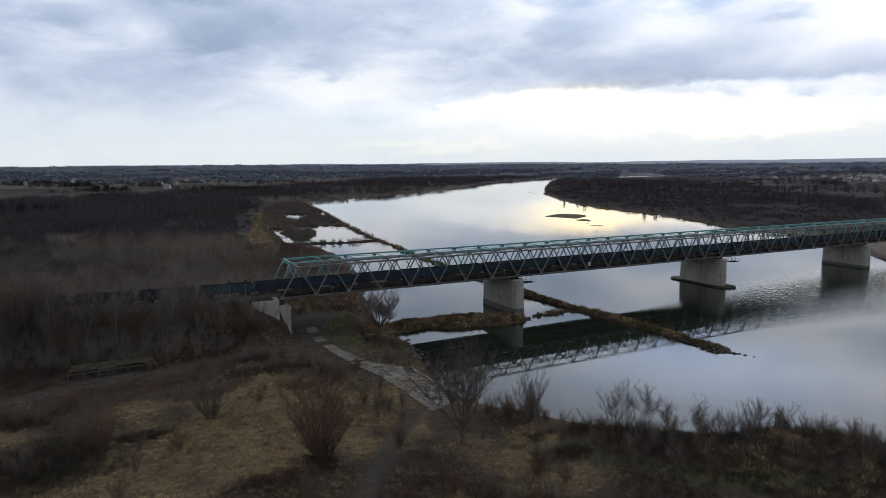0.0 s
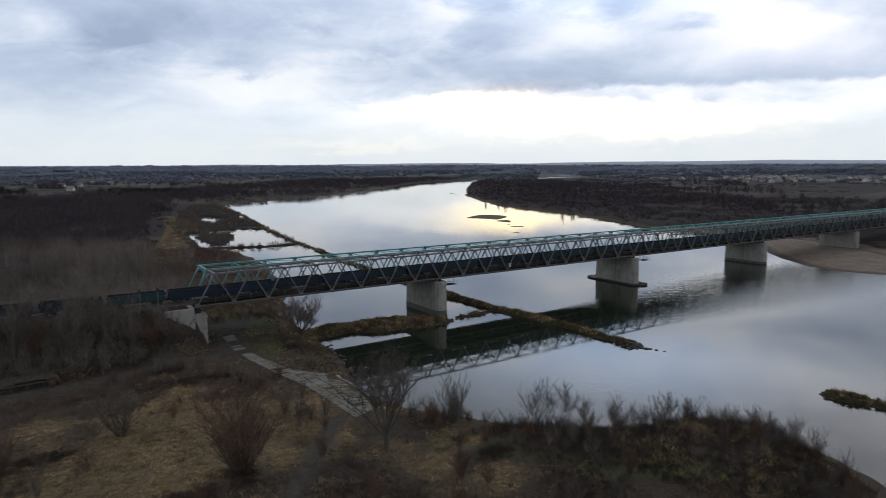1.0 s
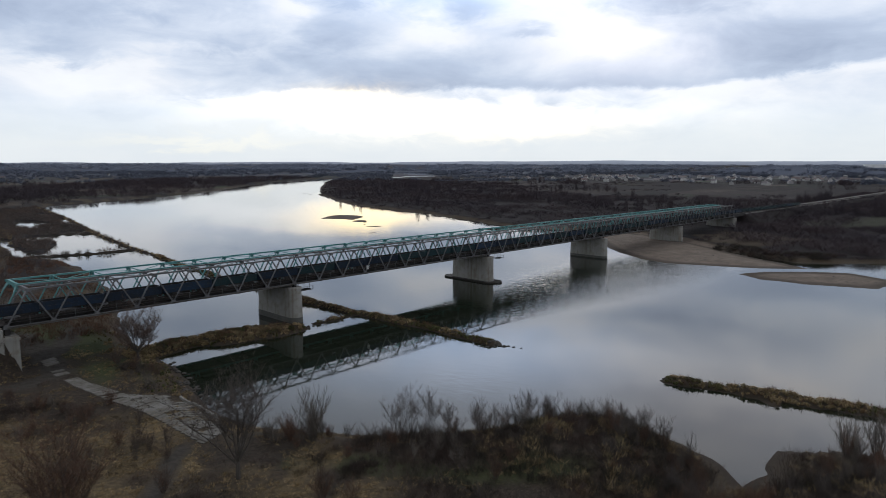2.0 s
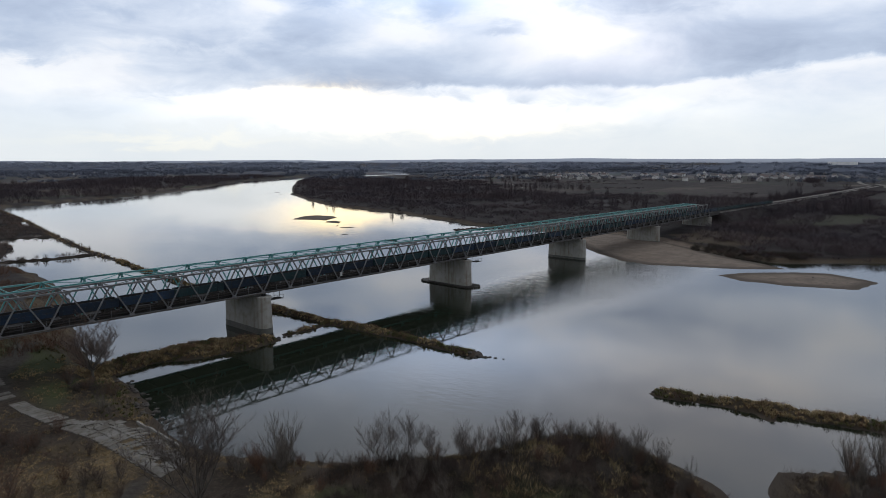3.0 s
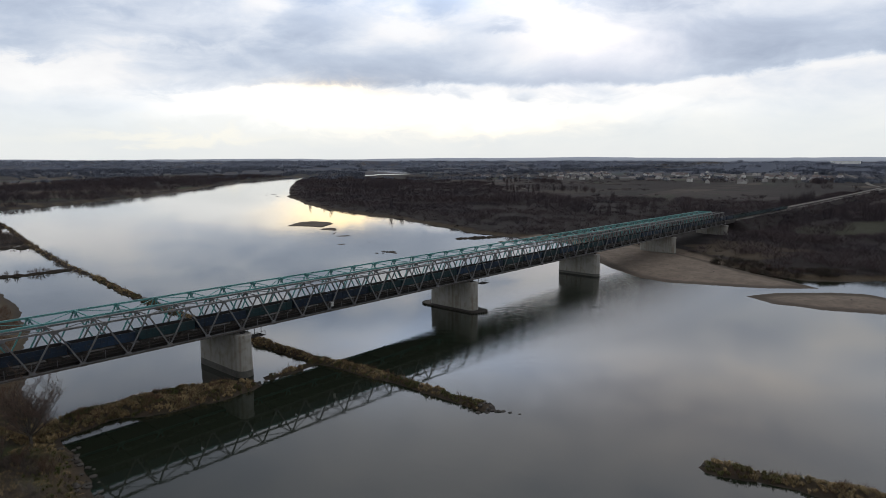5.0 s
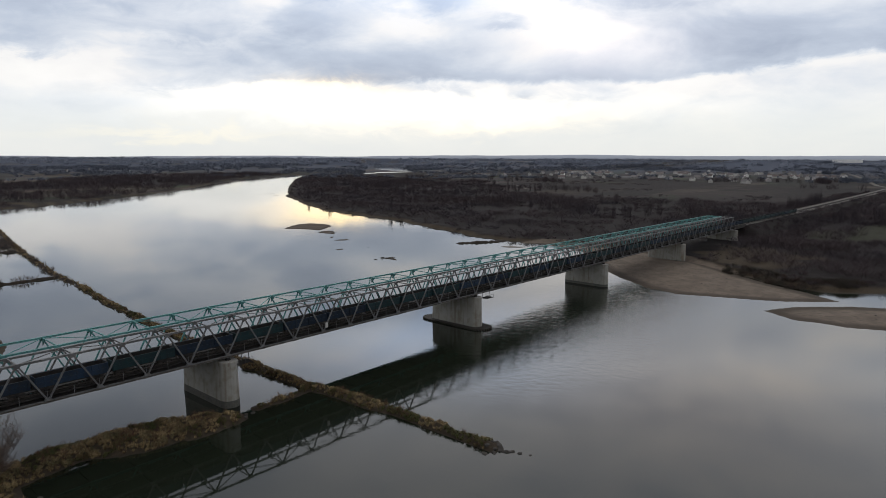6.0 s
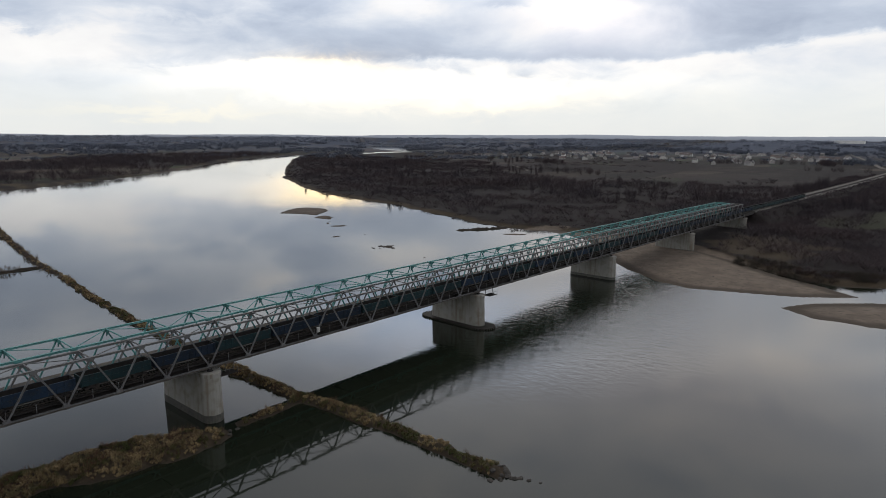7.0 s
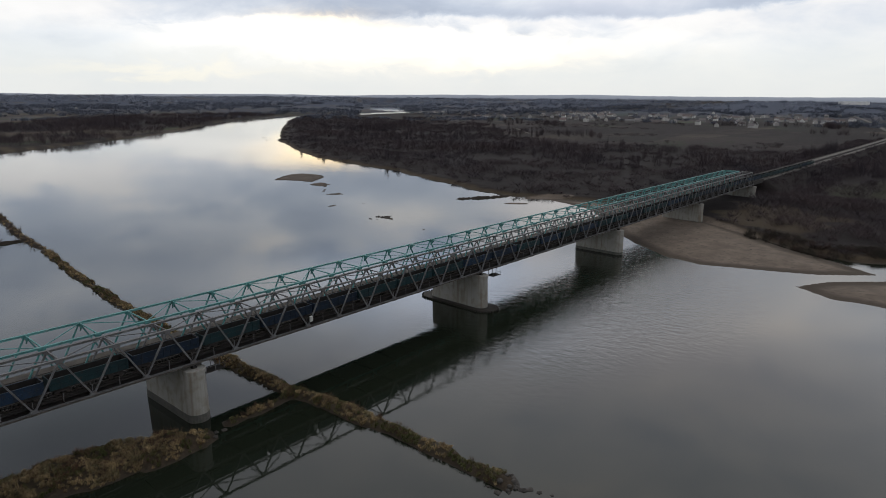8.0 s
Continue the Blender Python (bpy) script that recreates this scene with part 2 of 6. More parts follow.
M_GREY = material("weathered_grey_steel", (0.135, 0.140, 0.145), 0.6, 0.0, (0.095, 0.096, 0.100), 0.35, (0.10, 0.084, 0.075), 1.5, 0.1)
M_TEAL = material("teal_painted_steel", (0.085, 0.265, 0.26), 0.5, 0.0, (0.066, 0.205, 0.205), 0.3, (0.13, 0.23, 0.225), 2.0, 0.08)
M_DARKSTEEL = material("dark_rusty_steel", (0.019, 0.018, 0.018), 0.75, 0.0, (0.030, 0.025, 0.023), 0.6, None, 3, 0.2)
M_RAIL = material("worn_rail_steel", (0.060, 0.050, 0.044), 0.5, 0.3, None, 1.0, None, 3, 0.05)
M_TIMBER = material("weathered_timber", (0.075, 0.06, 0.048), 0.85, 0.0, (0.105, 0.09, 0.075), 1.2, None, 3, 0.2, jitter=0.2)
# near black: creosote, plus the shade under the wagons put into the colour
M_SLEEPER = material("creosoted_shaded_sleepers", (0.022, 0.020, 0.018), 0.85, 0.0, (0.032, 0.028, 0.025), 1.2, None, 3, 0.2)
M_DECK = material("worn_deck_boards", (0.082, 0.073, 0.063), 0.85, 0.0, (0.052, 0.046, 0.040), 0.4, (0.05, 0.042, 0.036), 1.8, 0.2)
M_BALLAST = material("dirty_ballast", (0.072, 0.066, 0.062), 0.95, 0.0, (0.055, 0.048, 0.045), 0.3, (0.042, 0.035, 0.032), 2.0, 0.4, 6.0)
M_PALEBALLAST = material("pale_grey_ballast", (0.20, 0.19, 0.175), 0.95, 0.0, (0.15, 0.14, 0.13), 0.3, (0.11, 0.10, 0.09), 2.0, 0.4, 6.0)
M_CONC = material("weathered_concrete", (0.275, 0.272, 0.252), 0.85, 0.0, (0.235, 0.23, 0.21), 0.2, (0.20, 0.18, 0.15), 0.5, 0.2, 3.0, streak=(0.150, 0.125, 0.092))
M_CONCDARK = material("wet_dark_concrete", (0.075, 0.075, 0.07), 0.6, 0.0, (0.10, 0.095, 0.085), 0.5, (0.05, 0.06, 0.045), 1.5, 0.3, 3.0)
M_PILING = material("tarred_piling", (0.030, 0.027, 0.023), 0.8, 0.0, (0.045, 0.040, 0.033), 0.8, (0.02, 0.02, 0.018), 2.0, 0.3, 3.0)
M_SLAB = material("old_concrete_slab", (0.150, 0.143, 0.132), 0.9, 0.0, (0.105, 0.097, 0.084), 0.35, (0.075, 0.066, 0.045), 1.2, 0.3, 4.0, jitter=0.13)
M_WAGON = material("wagon_paint_blue", (0.009, 0.024, 0.050), 0.6, 0.0, (0.008, 0.018, 0.034), 0.5, (0.018, 0.022, 0.026), 1.3, 0.15, jitter=0.35)
M_WAGONTEAL = material("wagon_paint_bluegreen", (0.008, 0.033, 0.039), 0.6, 0.0, (0.008, 0.026, 0.032), 0.5, (0.022, 0.027, 0.027), 1.3, 0.15, jitter=0.3)
M_INSIDE = material("dark_wagon_inside", (0.016, 0.015, 0.015), 0.95, 0.0, (0.024, 0.021, 0.02), 1.0)
M_WHITE = material("white_painted_metal", (0.5, 0.5, 0.49), 0.5, 0.0, (0.42, 0.42, 0.41), 1.0)
M_STRAW = material("dry_straw_grass", (0.377, 0.280, 0.150), 0.95, 0.0, (0.195, 0.146, 0.081), 0.12, (0.111, 0.088, 0.052), 0.3, 0.0, jitter=0.4, island=True, spec=0.1)
M_TWIG = material("bare_brown_twigs", (0.117, 0.094, 0.081), 0.95, 0.0, (0.088, 0.075, 0.068), 0.02, (0.131, 0.092, 0.073), 0.05, 0.0, jitter=0.4, island=True, spec=0.1)
M_TWIGRED = material("reddish_bare_twigs", (0.135, 0.077, 0.053), 0.95, 0.0, (0.095, 0.060, 0.044), 0.05, None, 0.3, 0.0, jitter=0.4, island=True, spec=0.1)
M_TWIGGREY = material("greyish_bare_twigs", (0.178, 0.156, 0.132), 0.95, 0.0, (0.129, 0.114, 0.098), 0.05, None, 0.3, 0.0, jitter=0.35, island=True, spec=0.1)
M_REED = material("brown_dry_reeds", (0.39, 0.295, 0.16), 0.95, 0.0, (0.185, 0.14, 0.080), 0.35, (0.135, 0.125, 0.07), 0.4, 0.0, jitter=0.45, island=True, spec=0.1)
M_BARK = material("dark_tree_bark", (0.078, 0.068, 0.058), 0.95, 0.0, (0.055, 0.048, 0.042), 0.6, None, 3, 0.3)
M_FARWOOD = material("far_bare_woods", (0.056, 0.047, 0.053), 0.95, 0.0, (0.070, 0.055, 0.058), 0.008, (0.046, 0.042, 0.050), 0.02, 0.0, jitter=0.12, island=True, spec=0.1)
# far woods: distance haze is painted into these pale bluish base colours
M_HAZEHORIZON = material("hazed_horizon_woods", (0.24, 0.265, 0.32), 0.95, 0.0, (0.19, 0.21, 0.26), 0.003, None, 0.02, 0.0, jitter=0.1, island=True, spec=0.1)
M_HAZEWOOD = material("hazed_distant_woods", (0.120, 0.135, 0.172), 0.95, 0.0, (0.100, 0.111, 0.140), 0.004, None, 0.02, 0.0, jitter=0.15, island=True, spec=0.1)
M_SCRUB = material("dark_brown_scrub", (0.060, 0.049, 0.043), 0.95, 0.0, (0.045, 0.042, 0.034), 0.05, (0.076, 0.049, 0.042), 0.1, 0.0, jitter=0.4, island=True, spec=0.1)
M_PINE = material("dark_evergreen_needles", (0.020, 0.026, 0.018), 0.9, 0.0, (0.014, 0.018, 0.015), 0.1, None, 0.3, 0.0, jitter=0.3, island=True, spec=0.15)
M_MOSS = material("mossy_green_grass", (0.082, 0.092, 0.036), 0.95, 0.0, (0.12, 0.105, 0.052), 0.3, None, 0.3, 0.0, jitter=0.4, island=True, spec=0.1)
M_EARTH = material("mossy_earth", (0.039, 0.035, 0.022), 0.95, 0.0, (0.026, 0.022, 0.017), 0.5, (0.064, 0.054, 0.034), 1.5, 0.5, 5.0)
M_HALL = material("white_sheet_metal", (0.8, 0.8, 0.79), 0.5, 0.0, (0.7, 0.7, 0.69), 0.05)
M_BARKGREY = material("grey_tree_bark", (0.125, 0.115, 0.100), 0.95, 0.0, (0.085, 0.077, 0.066), 0.6, None, 3, 0.3)
M_ROCK = material("river_rock", (0.06, 0.055, 0.05), 0.85, 0.0, (0.04, 0.037, 0.034), 0.8, None, 3, 0.3, 3.0)
M_HOUSEWALL = material("rendered_house_wall", (0.50, 0.50, 0.49), 0.85, 0.0, (0.30, 0.29, 0.28), 0.004, None, 3, 0.0, jitter=0.4)
M_HOUSEROOF = material("house_roof_tiles", (0.13, 0.105, 0.10), 0.8, 0.0, (0.17, 0.17, 0.175), 0.004, None, 3, 0.0, jitter=0.5)
M_PANE = material("dark_window_pane", (0.03, 0.035, 0.04), 0.15, 0.0, None, 1.0, None, 3, 0.0, spec=0.5)

M_WATER = bpy.data.materials.new("river_water")
M_WATER.use_nodes = True
nt = M_WATER.node_tree
b = nt.nodes["Principled BSDF"]
b.inputs["Base Color"].default_value = (0.0125, 0.0165, 0.0110, 1)
b.inputs["Roughness"].default_value, b.inputs["IOR"].default_value = 0.03, 1.46
geo = nt.nodes.new("ShaderNodeNewGeometry")
mp = nt.nodes.new("ShaderNodeMapping")
mp.inputs["Rotation"].default_value = (0, 0, radians(20))
mp.inputs["Scale"].default_value = (1.0, 0.55, 1.0)
nt.links.new(geo.outputs["Position"], mp.inputs[0])
fine = nt.nodes.new("ShaderNodeTexNoise")
fine.inputs["Scale"].default_value, fine.inputs["Detail"].default_value = 1.5, 3
nt.links.new(mp.outputs[0], fine.inputs["Vector"])
broad = nt.nodes.new("ShaderNodeTexNoise")
broad.inputs["Scale"].default_value, broad.inputs["Detail"].default_value = 0.018, 3
nt.links.new(mp.outputs[0], broad.inputs["Vector"])
mr = nt.nodes.new("ShaderNodeMapRange")
mr.inputs[1].default_value, mr.inputs[2].default_value, mr.inputs[3].default_value, mr.inputs[4].default_value = 0.45, 0.75, 0.006, 0.06
nt.links.new(broad.outputs["Fac"], mr.inputs[0])
rip = nt.nodes.new("ShaderNodeVectorMath")
rip.operation = "SUBTRACT"
rip.inputs[1].default_value = (228, -28, 0)
nt.links.new(geo.outputs["Position"], rip.inputs[0])
rip2 = nt.nodes.new("ShaderNodeVectorMath")
rip2.operation = "MULTIPLY"
rip2.inputs[1].default_value = (1 / 125, 1 / 48, 0)
nt.links.new(rip.outputs[0], rip2.inputs[0])
rip3 = nt.nodes.new("ShaderNodeVectorMath")
rip3.operation = "LENGTH"
nt.links.new(rip2.outputs[0], rip3.inputs[0])
rip4 = nt.nodes.new("ShaderNodeMapRange")
rip4.inputs[1].default_value, rip4.inputs[2].default_value, rip4.inputs[3].default_value, rip4.inputs[4].default_value = 1.0, 0.3, 0.0, 0.42
nt.links.new(rip3.outputs["Value"], rip4.inputs[0])
strong = nt.nodes.new("ShaderNodeMath")
strong.operation = "ADD"
nt.links.new(mr.outputs[0], strong.inputs[0])
nt.links.new(rip4.outputs[0], strong.inputs[1])
bp = nt.nodes.new("ShaderNodeBump")
bp.inputs["Distance"].default_value = 0.16
nt.links.new(strong.outputs[0], bp.inputs["Strength"])
swell = nt.nodes.new("ShaderNodeTexNoise")
swell.inputs["Scale"].default_value, swell.inputs["Detail"].default_value = 0.55, 5
nt.links.new(mp.outputs[0], swell.inputs["Vector"])
both = nt.nodes.new("ShaderNodeMath")
both.operation = "MULTIPLY_ADD"
both.inputs[1].default_value = 2.2
nt.links.new(swell.outputs["Fac"], both.inputs[0])
nt.links.new(fine.outputs["Fac"], both.inputs[2])
nt.links.new(both.outputs[0], bp.inputs["Height"])
nt.links.new(bp.outputs[0], b.inputs["Normal"])


# ---------------------------------------------------------------- mesh helpers
class Mesh:
    """Collects vertices and faces."""

    def __init__(self):
        self.v, self.f = [], []

    def add(self, verts, faces):
        o = len(self.v)
        self.v += [tuple(p) for p in verts]
        self.f += [tuple(i + o for i in f) for f in faces]
        return self

    def box(self, x0, x1, y0, y1, z0, z1):
        return self.add([(x, y, z) for z in (z0, z1) for y in (y0, y1) for x in (x0, x1)],
                        [(0, 2, 3, 1), (4, 5, 7, 6), (0, 1, 5, 4), (2, 6, 7, 3), (0, 4, 6, 2), (1, 3, 7, 5)])

    def beam(self, p, q, w, h, up=(0, 0, 1)):
        p, q = Vector(p), Vector(q)
        d = (q - p).normalized()
        u = Vector(up)
        if abs(d.dot(u)) > 0.98:
            u = Vector((1, 0, 0))
        s = d.cross(u).normalized()
        t = s.cross(d)
        c = [(-w / 2, -h / 2), (w / 2, -h / 2), (w / 2, h / 2), (-w / 2, h / 2)]
        v = [e + s * a + t * b2 for e in (p, q) for a, b2 in c]
        return self.add(v, [(0, 1, 2, 3), (7, 6, 5, 4), (0, 4, 5, 1), (1, 5, 6, 2), (2, 6, 7, 3), (3, 7, 4, 0)])

    def tube(self, p, q, r0, r1, n=5, cap=True):
        p, q = Vector(p), Vector(q)
        d = (q - p).normalized()
        u = Vector((1, 0, 0)) if abs(d.x) < 0.8 else Vector((0, 1, 0))
        s = d.cross(u).normalized()
        t = s.cross(d)
        v = []
        for e, r in ((p, r0), (q, r1)):
            for k in range(n):
                a = 2 * math.pi * k / n
                v.append(e + (s * math.cos(a) + t * math.sin(a)) * r)
        f = [(k, (k + 1) % n, n + (k + 1) % n, n + k) for k in range(n)]
        return self.add(v, f + ([tuple(range(n - 1, -1, -1)), tuple(range(n, 2 * n))] if cap else []))

    def loft(self, rings, cap=True):
        n = len(rings[0])
        v = [p for r in rings for p in r]
        f = [(i * n + k, i * n + (k + 1) % n, (i + 1) * n + (k + 1) % n, (i + 1) * n + k) for i in range(len(rings) - 1) for k in range(n)]
        if cap:
            f += [tuple(range(n - 1, -1, -1)), tuple((len(rings) - 1) * n + k for k in range(n))]
        return self.add(v, f)

    def data(self, name, mat):
        me = bpy.data.meshes.new(name)
        me.from_pydata(self.v, [], self.f)
        me.materials.append(mat)
        me.update()
        return me


def part(name, mesh, mat, parent=None, label="", m=None, kind=""):
    """One mesh object, under a thing or a part. mesh: a Mesh, or mesh data to share."""
    data = mesh.data(name, mat) if isinstance(mesh, Mesh) else mesh
    ob = new(name, data)
    if parent is not None:
        ob.parent = parent
    if m is not None:
        ob.matrix_basis = m
    return tagged(ob, label=label, kind=kind)


def thing(name, label, category, group="", kind="", m=None):
    ob = new(name)
    if m is not None:
        ob.matrix_basis = m
    return tagged(ob, label, category, group, kind)


def rock_form(seed, sx=1.0, sy=1.0, sz=0.6):
    rng = random.Random(seed)
    bm = bmesh.new()
    bmesh.ops.create_icosphere(bm, subdivisions=1, radius=1)
    M = Mesh()
    vs = [(p.co.x * sx * rng.uniform(0.75, 1.2), p.co.y * sy * rng.uniform(0.75, 1.2), p.co.z * sz * rng.uniform(0.75, 1.2)) for p in bm.verts]
    fs = [tuple(v.index for v in f.verts) for f in bm.faces]
    bm.free()
    return M.add(vs, fs)


def soup(name, verts, faces, mat):
    """A big mesh from arrays of vertices (n, 3) and triangles or quads (m, k)."""
    me = bpy.data.meshes.new(name)
    k = faces.shape[1]
    me.vertices.add(len(verts))
    me.vertices.foreach_set("co", np.ascontiguousarray(verts, np.float32).ravel())
    me.loops.add(faces.size)
    me.loops.foreach_set("vertex_index", np.ascontiguousarray(faces, np.int32).ravel())
    me.polygons.add(len(faces))
    me.polygons.foreach_set("loop_start", np.arange(len(faces), dtype=np.int32) * k)
    me.update(calc_edges=True)
    me.validate()
    me.materials.append(mat)
    return me


# ---------------------------------------------------------------- the plan
BAY, TALL, GRADE = 9.36, 8.1, 0.004
SPANS = (8, 10, 10, 10, 10)
ENDX = BAY * sum(SPANS)
TILT = math.degrees(math.atan(GRADE))


def chord_z(x):
    return 11.8 - GRADE * (x - 100)


PIER_X = [BAY * k for k in (8, 18, 28, 38, 48)]
RAIL = 1.3              # rail head over the lower chord
NEAR_W, FAR_Y, FAR_W = 5.6, 8.0, 8.8
NEAR_TRACK, FAR_TRACK = 2.8, 12.4
FAR_LOW = 0.9           # the far chord hangs this much lower

LAND_W = [(98, -4900), (98, -400), (96, -200), (93, -165), (89, -146), (80, -137), (70, -139.5), (63, -136), (66.5, -131), (69.5, -122), (71.5, -113), (67, -106), (58, -98), (48, -92), (38, -80), (31, -70), (27, -60), (24.3, -50), (25, -40), (26.4, -31), (28.6, -19), (30.5, -8), (31, 0),
          (30, 12), (32, 31), (40, 52), (54, 95), (61, 150), (66, 190), (52, 208), (58, 270), (71, 348), (100, 470), (136, 588), (175, 619), (189, 655), (288, 713), (427, 815),
          (540, 922), (633, 1026), (760, 1168), (900, 1300), (1092, 1420), (1600, 1500), (4900, 1500), (4900, 4900), (-4900, 4900), (-4900, -4900)]
LAND_E = [(700, -4900), (640, -420), (470, -220), (345, -120), (321, -90), (316, -75), (322, -55), (334, -36), (352, -10), (372, 20), (378, 60), (372, 88), (366, 104), (359, 123), (366, 157), (378, 187), (388, 223),
          (406, 273), (415, 330), (436, 417), (453, 456), (500, 550), (549, 643), (584, 689), (742, 904), (960, 1180), (1137, 1370), (1500, 1450), (4900, 1470), (4900, -4900)]
SAND = [[(296, 14), (285, 3), (272, -15), (267, -32), (274, -49), (283, -71), (297, -87), (306, -74), (320, -52), (339, -30), (360, -5), (380, 30), (378, 70), (366, 100), (350, 60), (320, 34)],
        [(260, -67), (252, -80), (252, -97), (262, -120), (285, -125), (297, -105), (291, -91), (275, -75)]]
DYKES = [([(97.8, -59.8), (97.6, -37), (96.2, -14), (94.4, -2), (93.8, 24)], 2.1), ([(93.8, 24), (95.5, 80), (100, 135), (104.5, 168), (108, 219), (121, 310), (146, 453), (165, 615)], 1.7),
         ([(25, -2), (38, 0), (48, -0.5)], 4.6), ([(48, -1.5), (56, -4), (64, -5.6)], 6.2), ([(64, -6), (70, -8)], 3.4), ([(78.5, -6.4), (84, -6.4), (94, -5.5)], 1.7),
         ([(102.6, -108), (105, -118), (107, -127.5), (110, -139), (116, -165), (122, -190)], 2.5), ([(105, -128.5), (103.2, -128.8)], 1.4),
         ([(38, 209), (62, 211), (85, 203), (108, 205)], 1.8), ([(96, 322), (121, 310)], 3.0),
         ([(328, 139), (347, 128), (377, 118)], 2.2)]
BARS = [(257, 177, 4, 2, 0), (338, 104, 9, 3.5, -50), (237, 86, 1.6, 1, 0), (275, 170, 2, 1.2, 0), (262, 166, 1.2, 0.9, 0), (243, 92, 2.2, 0.8, 30), (296, 232, 3, 1, 20), (290, 226, 5, 1.2, 40),
        (560, 700, 26, 4, 30), (520, 870, 20, 5, 40), (545, 660, 14, 2.5, 20), (700, 985, 30, 4, 35), (370, 100, 16, 6, -40)]
# low sandy islets with ragged outlines
ISLETS = [[(299, 299), (314, 309), (331, 320), (343, 315), (346, 300), (338, 283), (322, 272), (312, 268), (309, 281)], [(301, 257), (309, 263), (317, 262), (315, 250), (304, 241)],
          [(280.5, 210), (284, 217), (294, 213), (290, 205.5)], [(246, 134.5), (252, 133), (258, 130), (253, 124), (249, 119), (250, 127)]]
LAKE = (2120, 2010, 520, 85, 49)


def poly_dist(px, py, poly):
    """Signed distance to a polygon's edge: positive inside."""
    inside = np.zeros(px.shape, bool)
    best = np.full(px.shape, 1e9)
    n = len(poly)
    for i in range(n):
        (ax, ay), (bx, by) = poly[i], poly[(i + 1) % n]
        dx, dy = bx - ax, by - ay
        t = np.clip(((px - ax) * dx + (py - ay) * dy) / (dx * dx + dy * dy), 0, 1)
        best = np.minimum(best, np.hypot(px - ax - t * dx, py - ay - t * dy))
        if dy:
            cross = ((ay > py) != (by > py)) & (px < (bx - ax) * (py - ay) / dy + ax)
            inside ^= cross
    return np.where(inside, best, -best)


def line_dist(px, py, line):
    best = np.full(px.shape, 1e9)
    for (ax, ay), (bx, by) in zip(line, line[1:]):
        dx, dy = bx - ax, by - ay
        t = np.clip(((px - ax) * dx + (py - ay) * dy) / (dx * dx + dy * dy), 0, 1)
        best = np.minimum(best, np.hypot(px - ax - t * dx, py - ay - t * dy))
    return best


def ellipse_dist(px, py, cx, cy, a, b2, turn):
    c, s = math.cos(radians(turn)), math.sin(radians(turn))
    u, v = (px - cx) * c + (py - cy) * s, -(px - cx) * s + (py - cy) * c
    r = np.hypot(u / a, v / b2)
    return (1 - r) * b2


_tab = np.random.RandomState(7).rand(256, 256)


def rough(px, py, size):
    """Smooth value noise, 0 to 1."""
    u, v = px / size, py / size
    i, j = np.floor(u).astype(int), np.floor(v).astype(int)
    a, b2 = u - i, v - j
    a, b2 = a * a * (3 - 2 * a), b2 * b2 * (3 - 2 * b2)
    g = lambda x, y: _tab[x % 256, y % 256]
    return (g(i, j) * (1 - a) + g(i + 1, j) * a) * (1 - b2) + (g(i, j + 1) * (1 - a) + g(i + 1, j + 1) * a) * b2


def smooth(x, lo, hi):
    t = np.clip((x - lo) / (hi - lo), 0, 1)
    return t * t * (3 - 2 * t)


def on_ramp(x, y):
    """True on the slab ramp and a stride beside it."""
    lo = np.interp(y, [-66, -57, -50, -42, -33, -22, -8, 7], [12.2, 11.7, 11.5, 11, 8.2, 6.2, 6, 7])
    hi = np.interp(y, [-64, -54, -47, -39.5, -34, -22, -8, 9], [17.5, 20.8, 20.8, 20.2, 12.6, 9.4, 8.8, 10.7])
    return (x > lo - 0.6) & (x < hi + 0.8) & (y > -68) & (y < 12)


def track_bend(x):
    """How far the line swings off the bridge's axis west of the abutment."""
    return np.where(np.asarray(x) < 0, 0.0014 * np.minimum(np.asarray(x), 0) ** 2 * np.where(np.asarray(x) < -250, 0.0, 1.0) + np.where(np.asarray(x) < -250, 87.5 - 0.7 * (np.asarray(x) + 250), 0), 0.0)


def east_rail(x):
    """Rail height on the bank east of the bridge: it comes down towards the plain."""
    return chord_z(ENDX) + RAIL - 5.6 * (1 - np.exp(-np.maximum(np.asarray(x, float) - ENDX, 0) / 450))


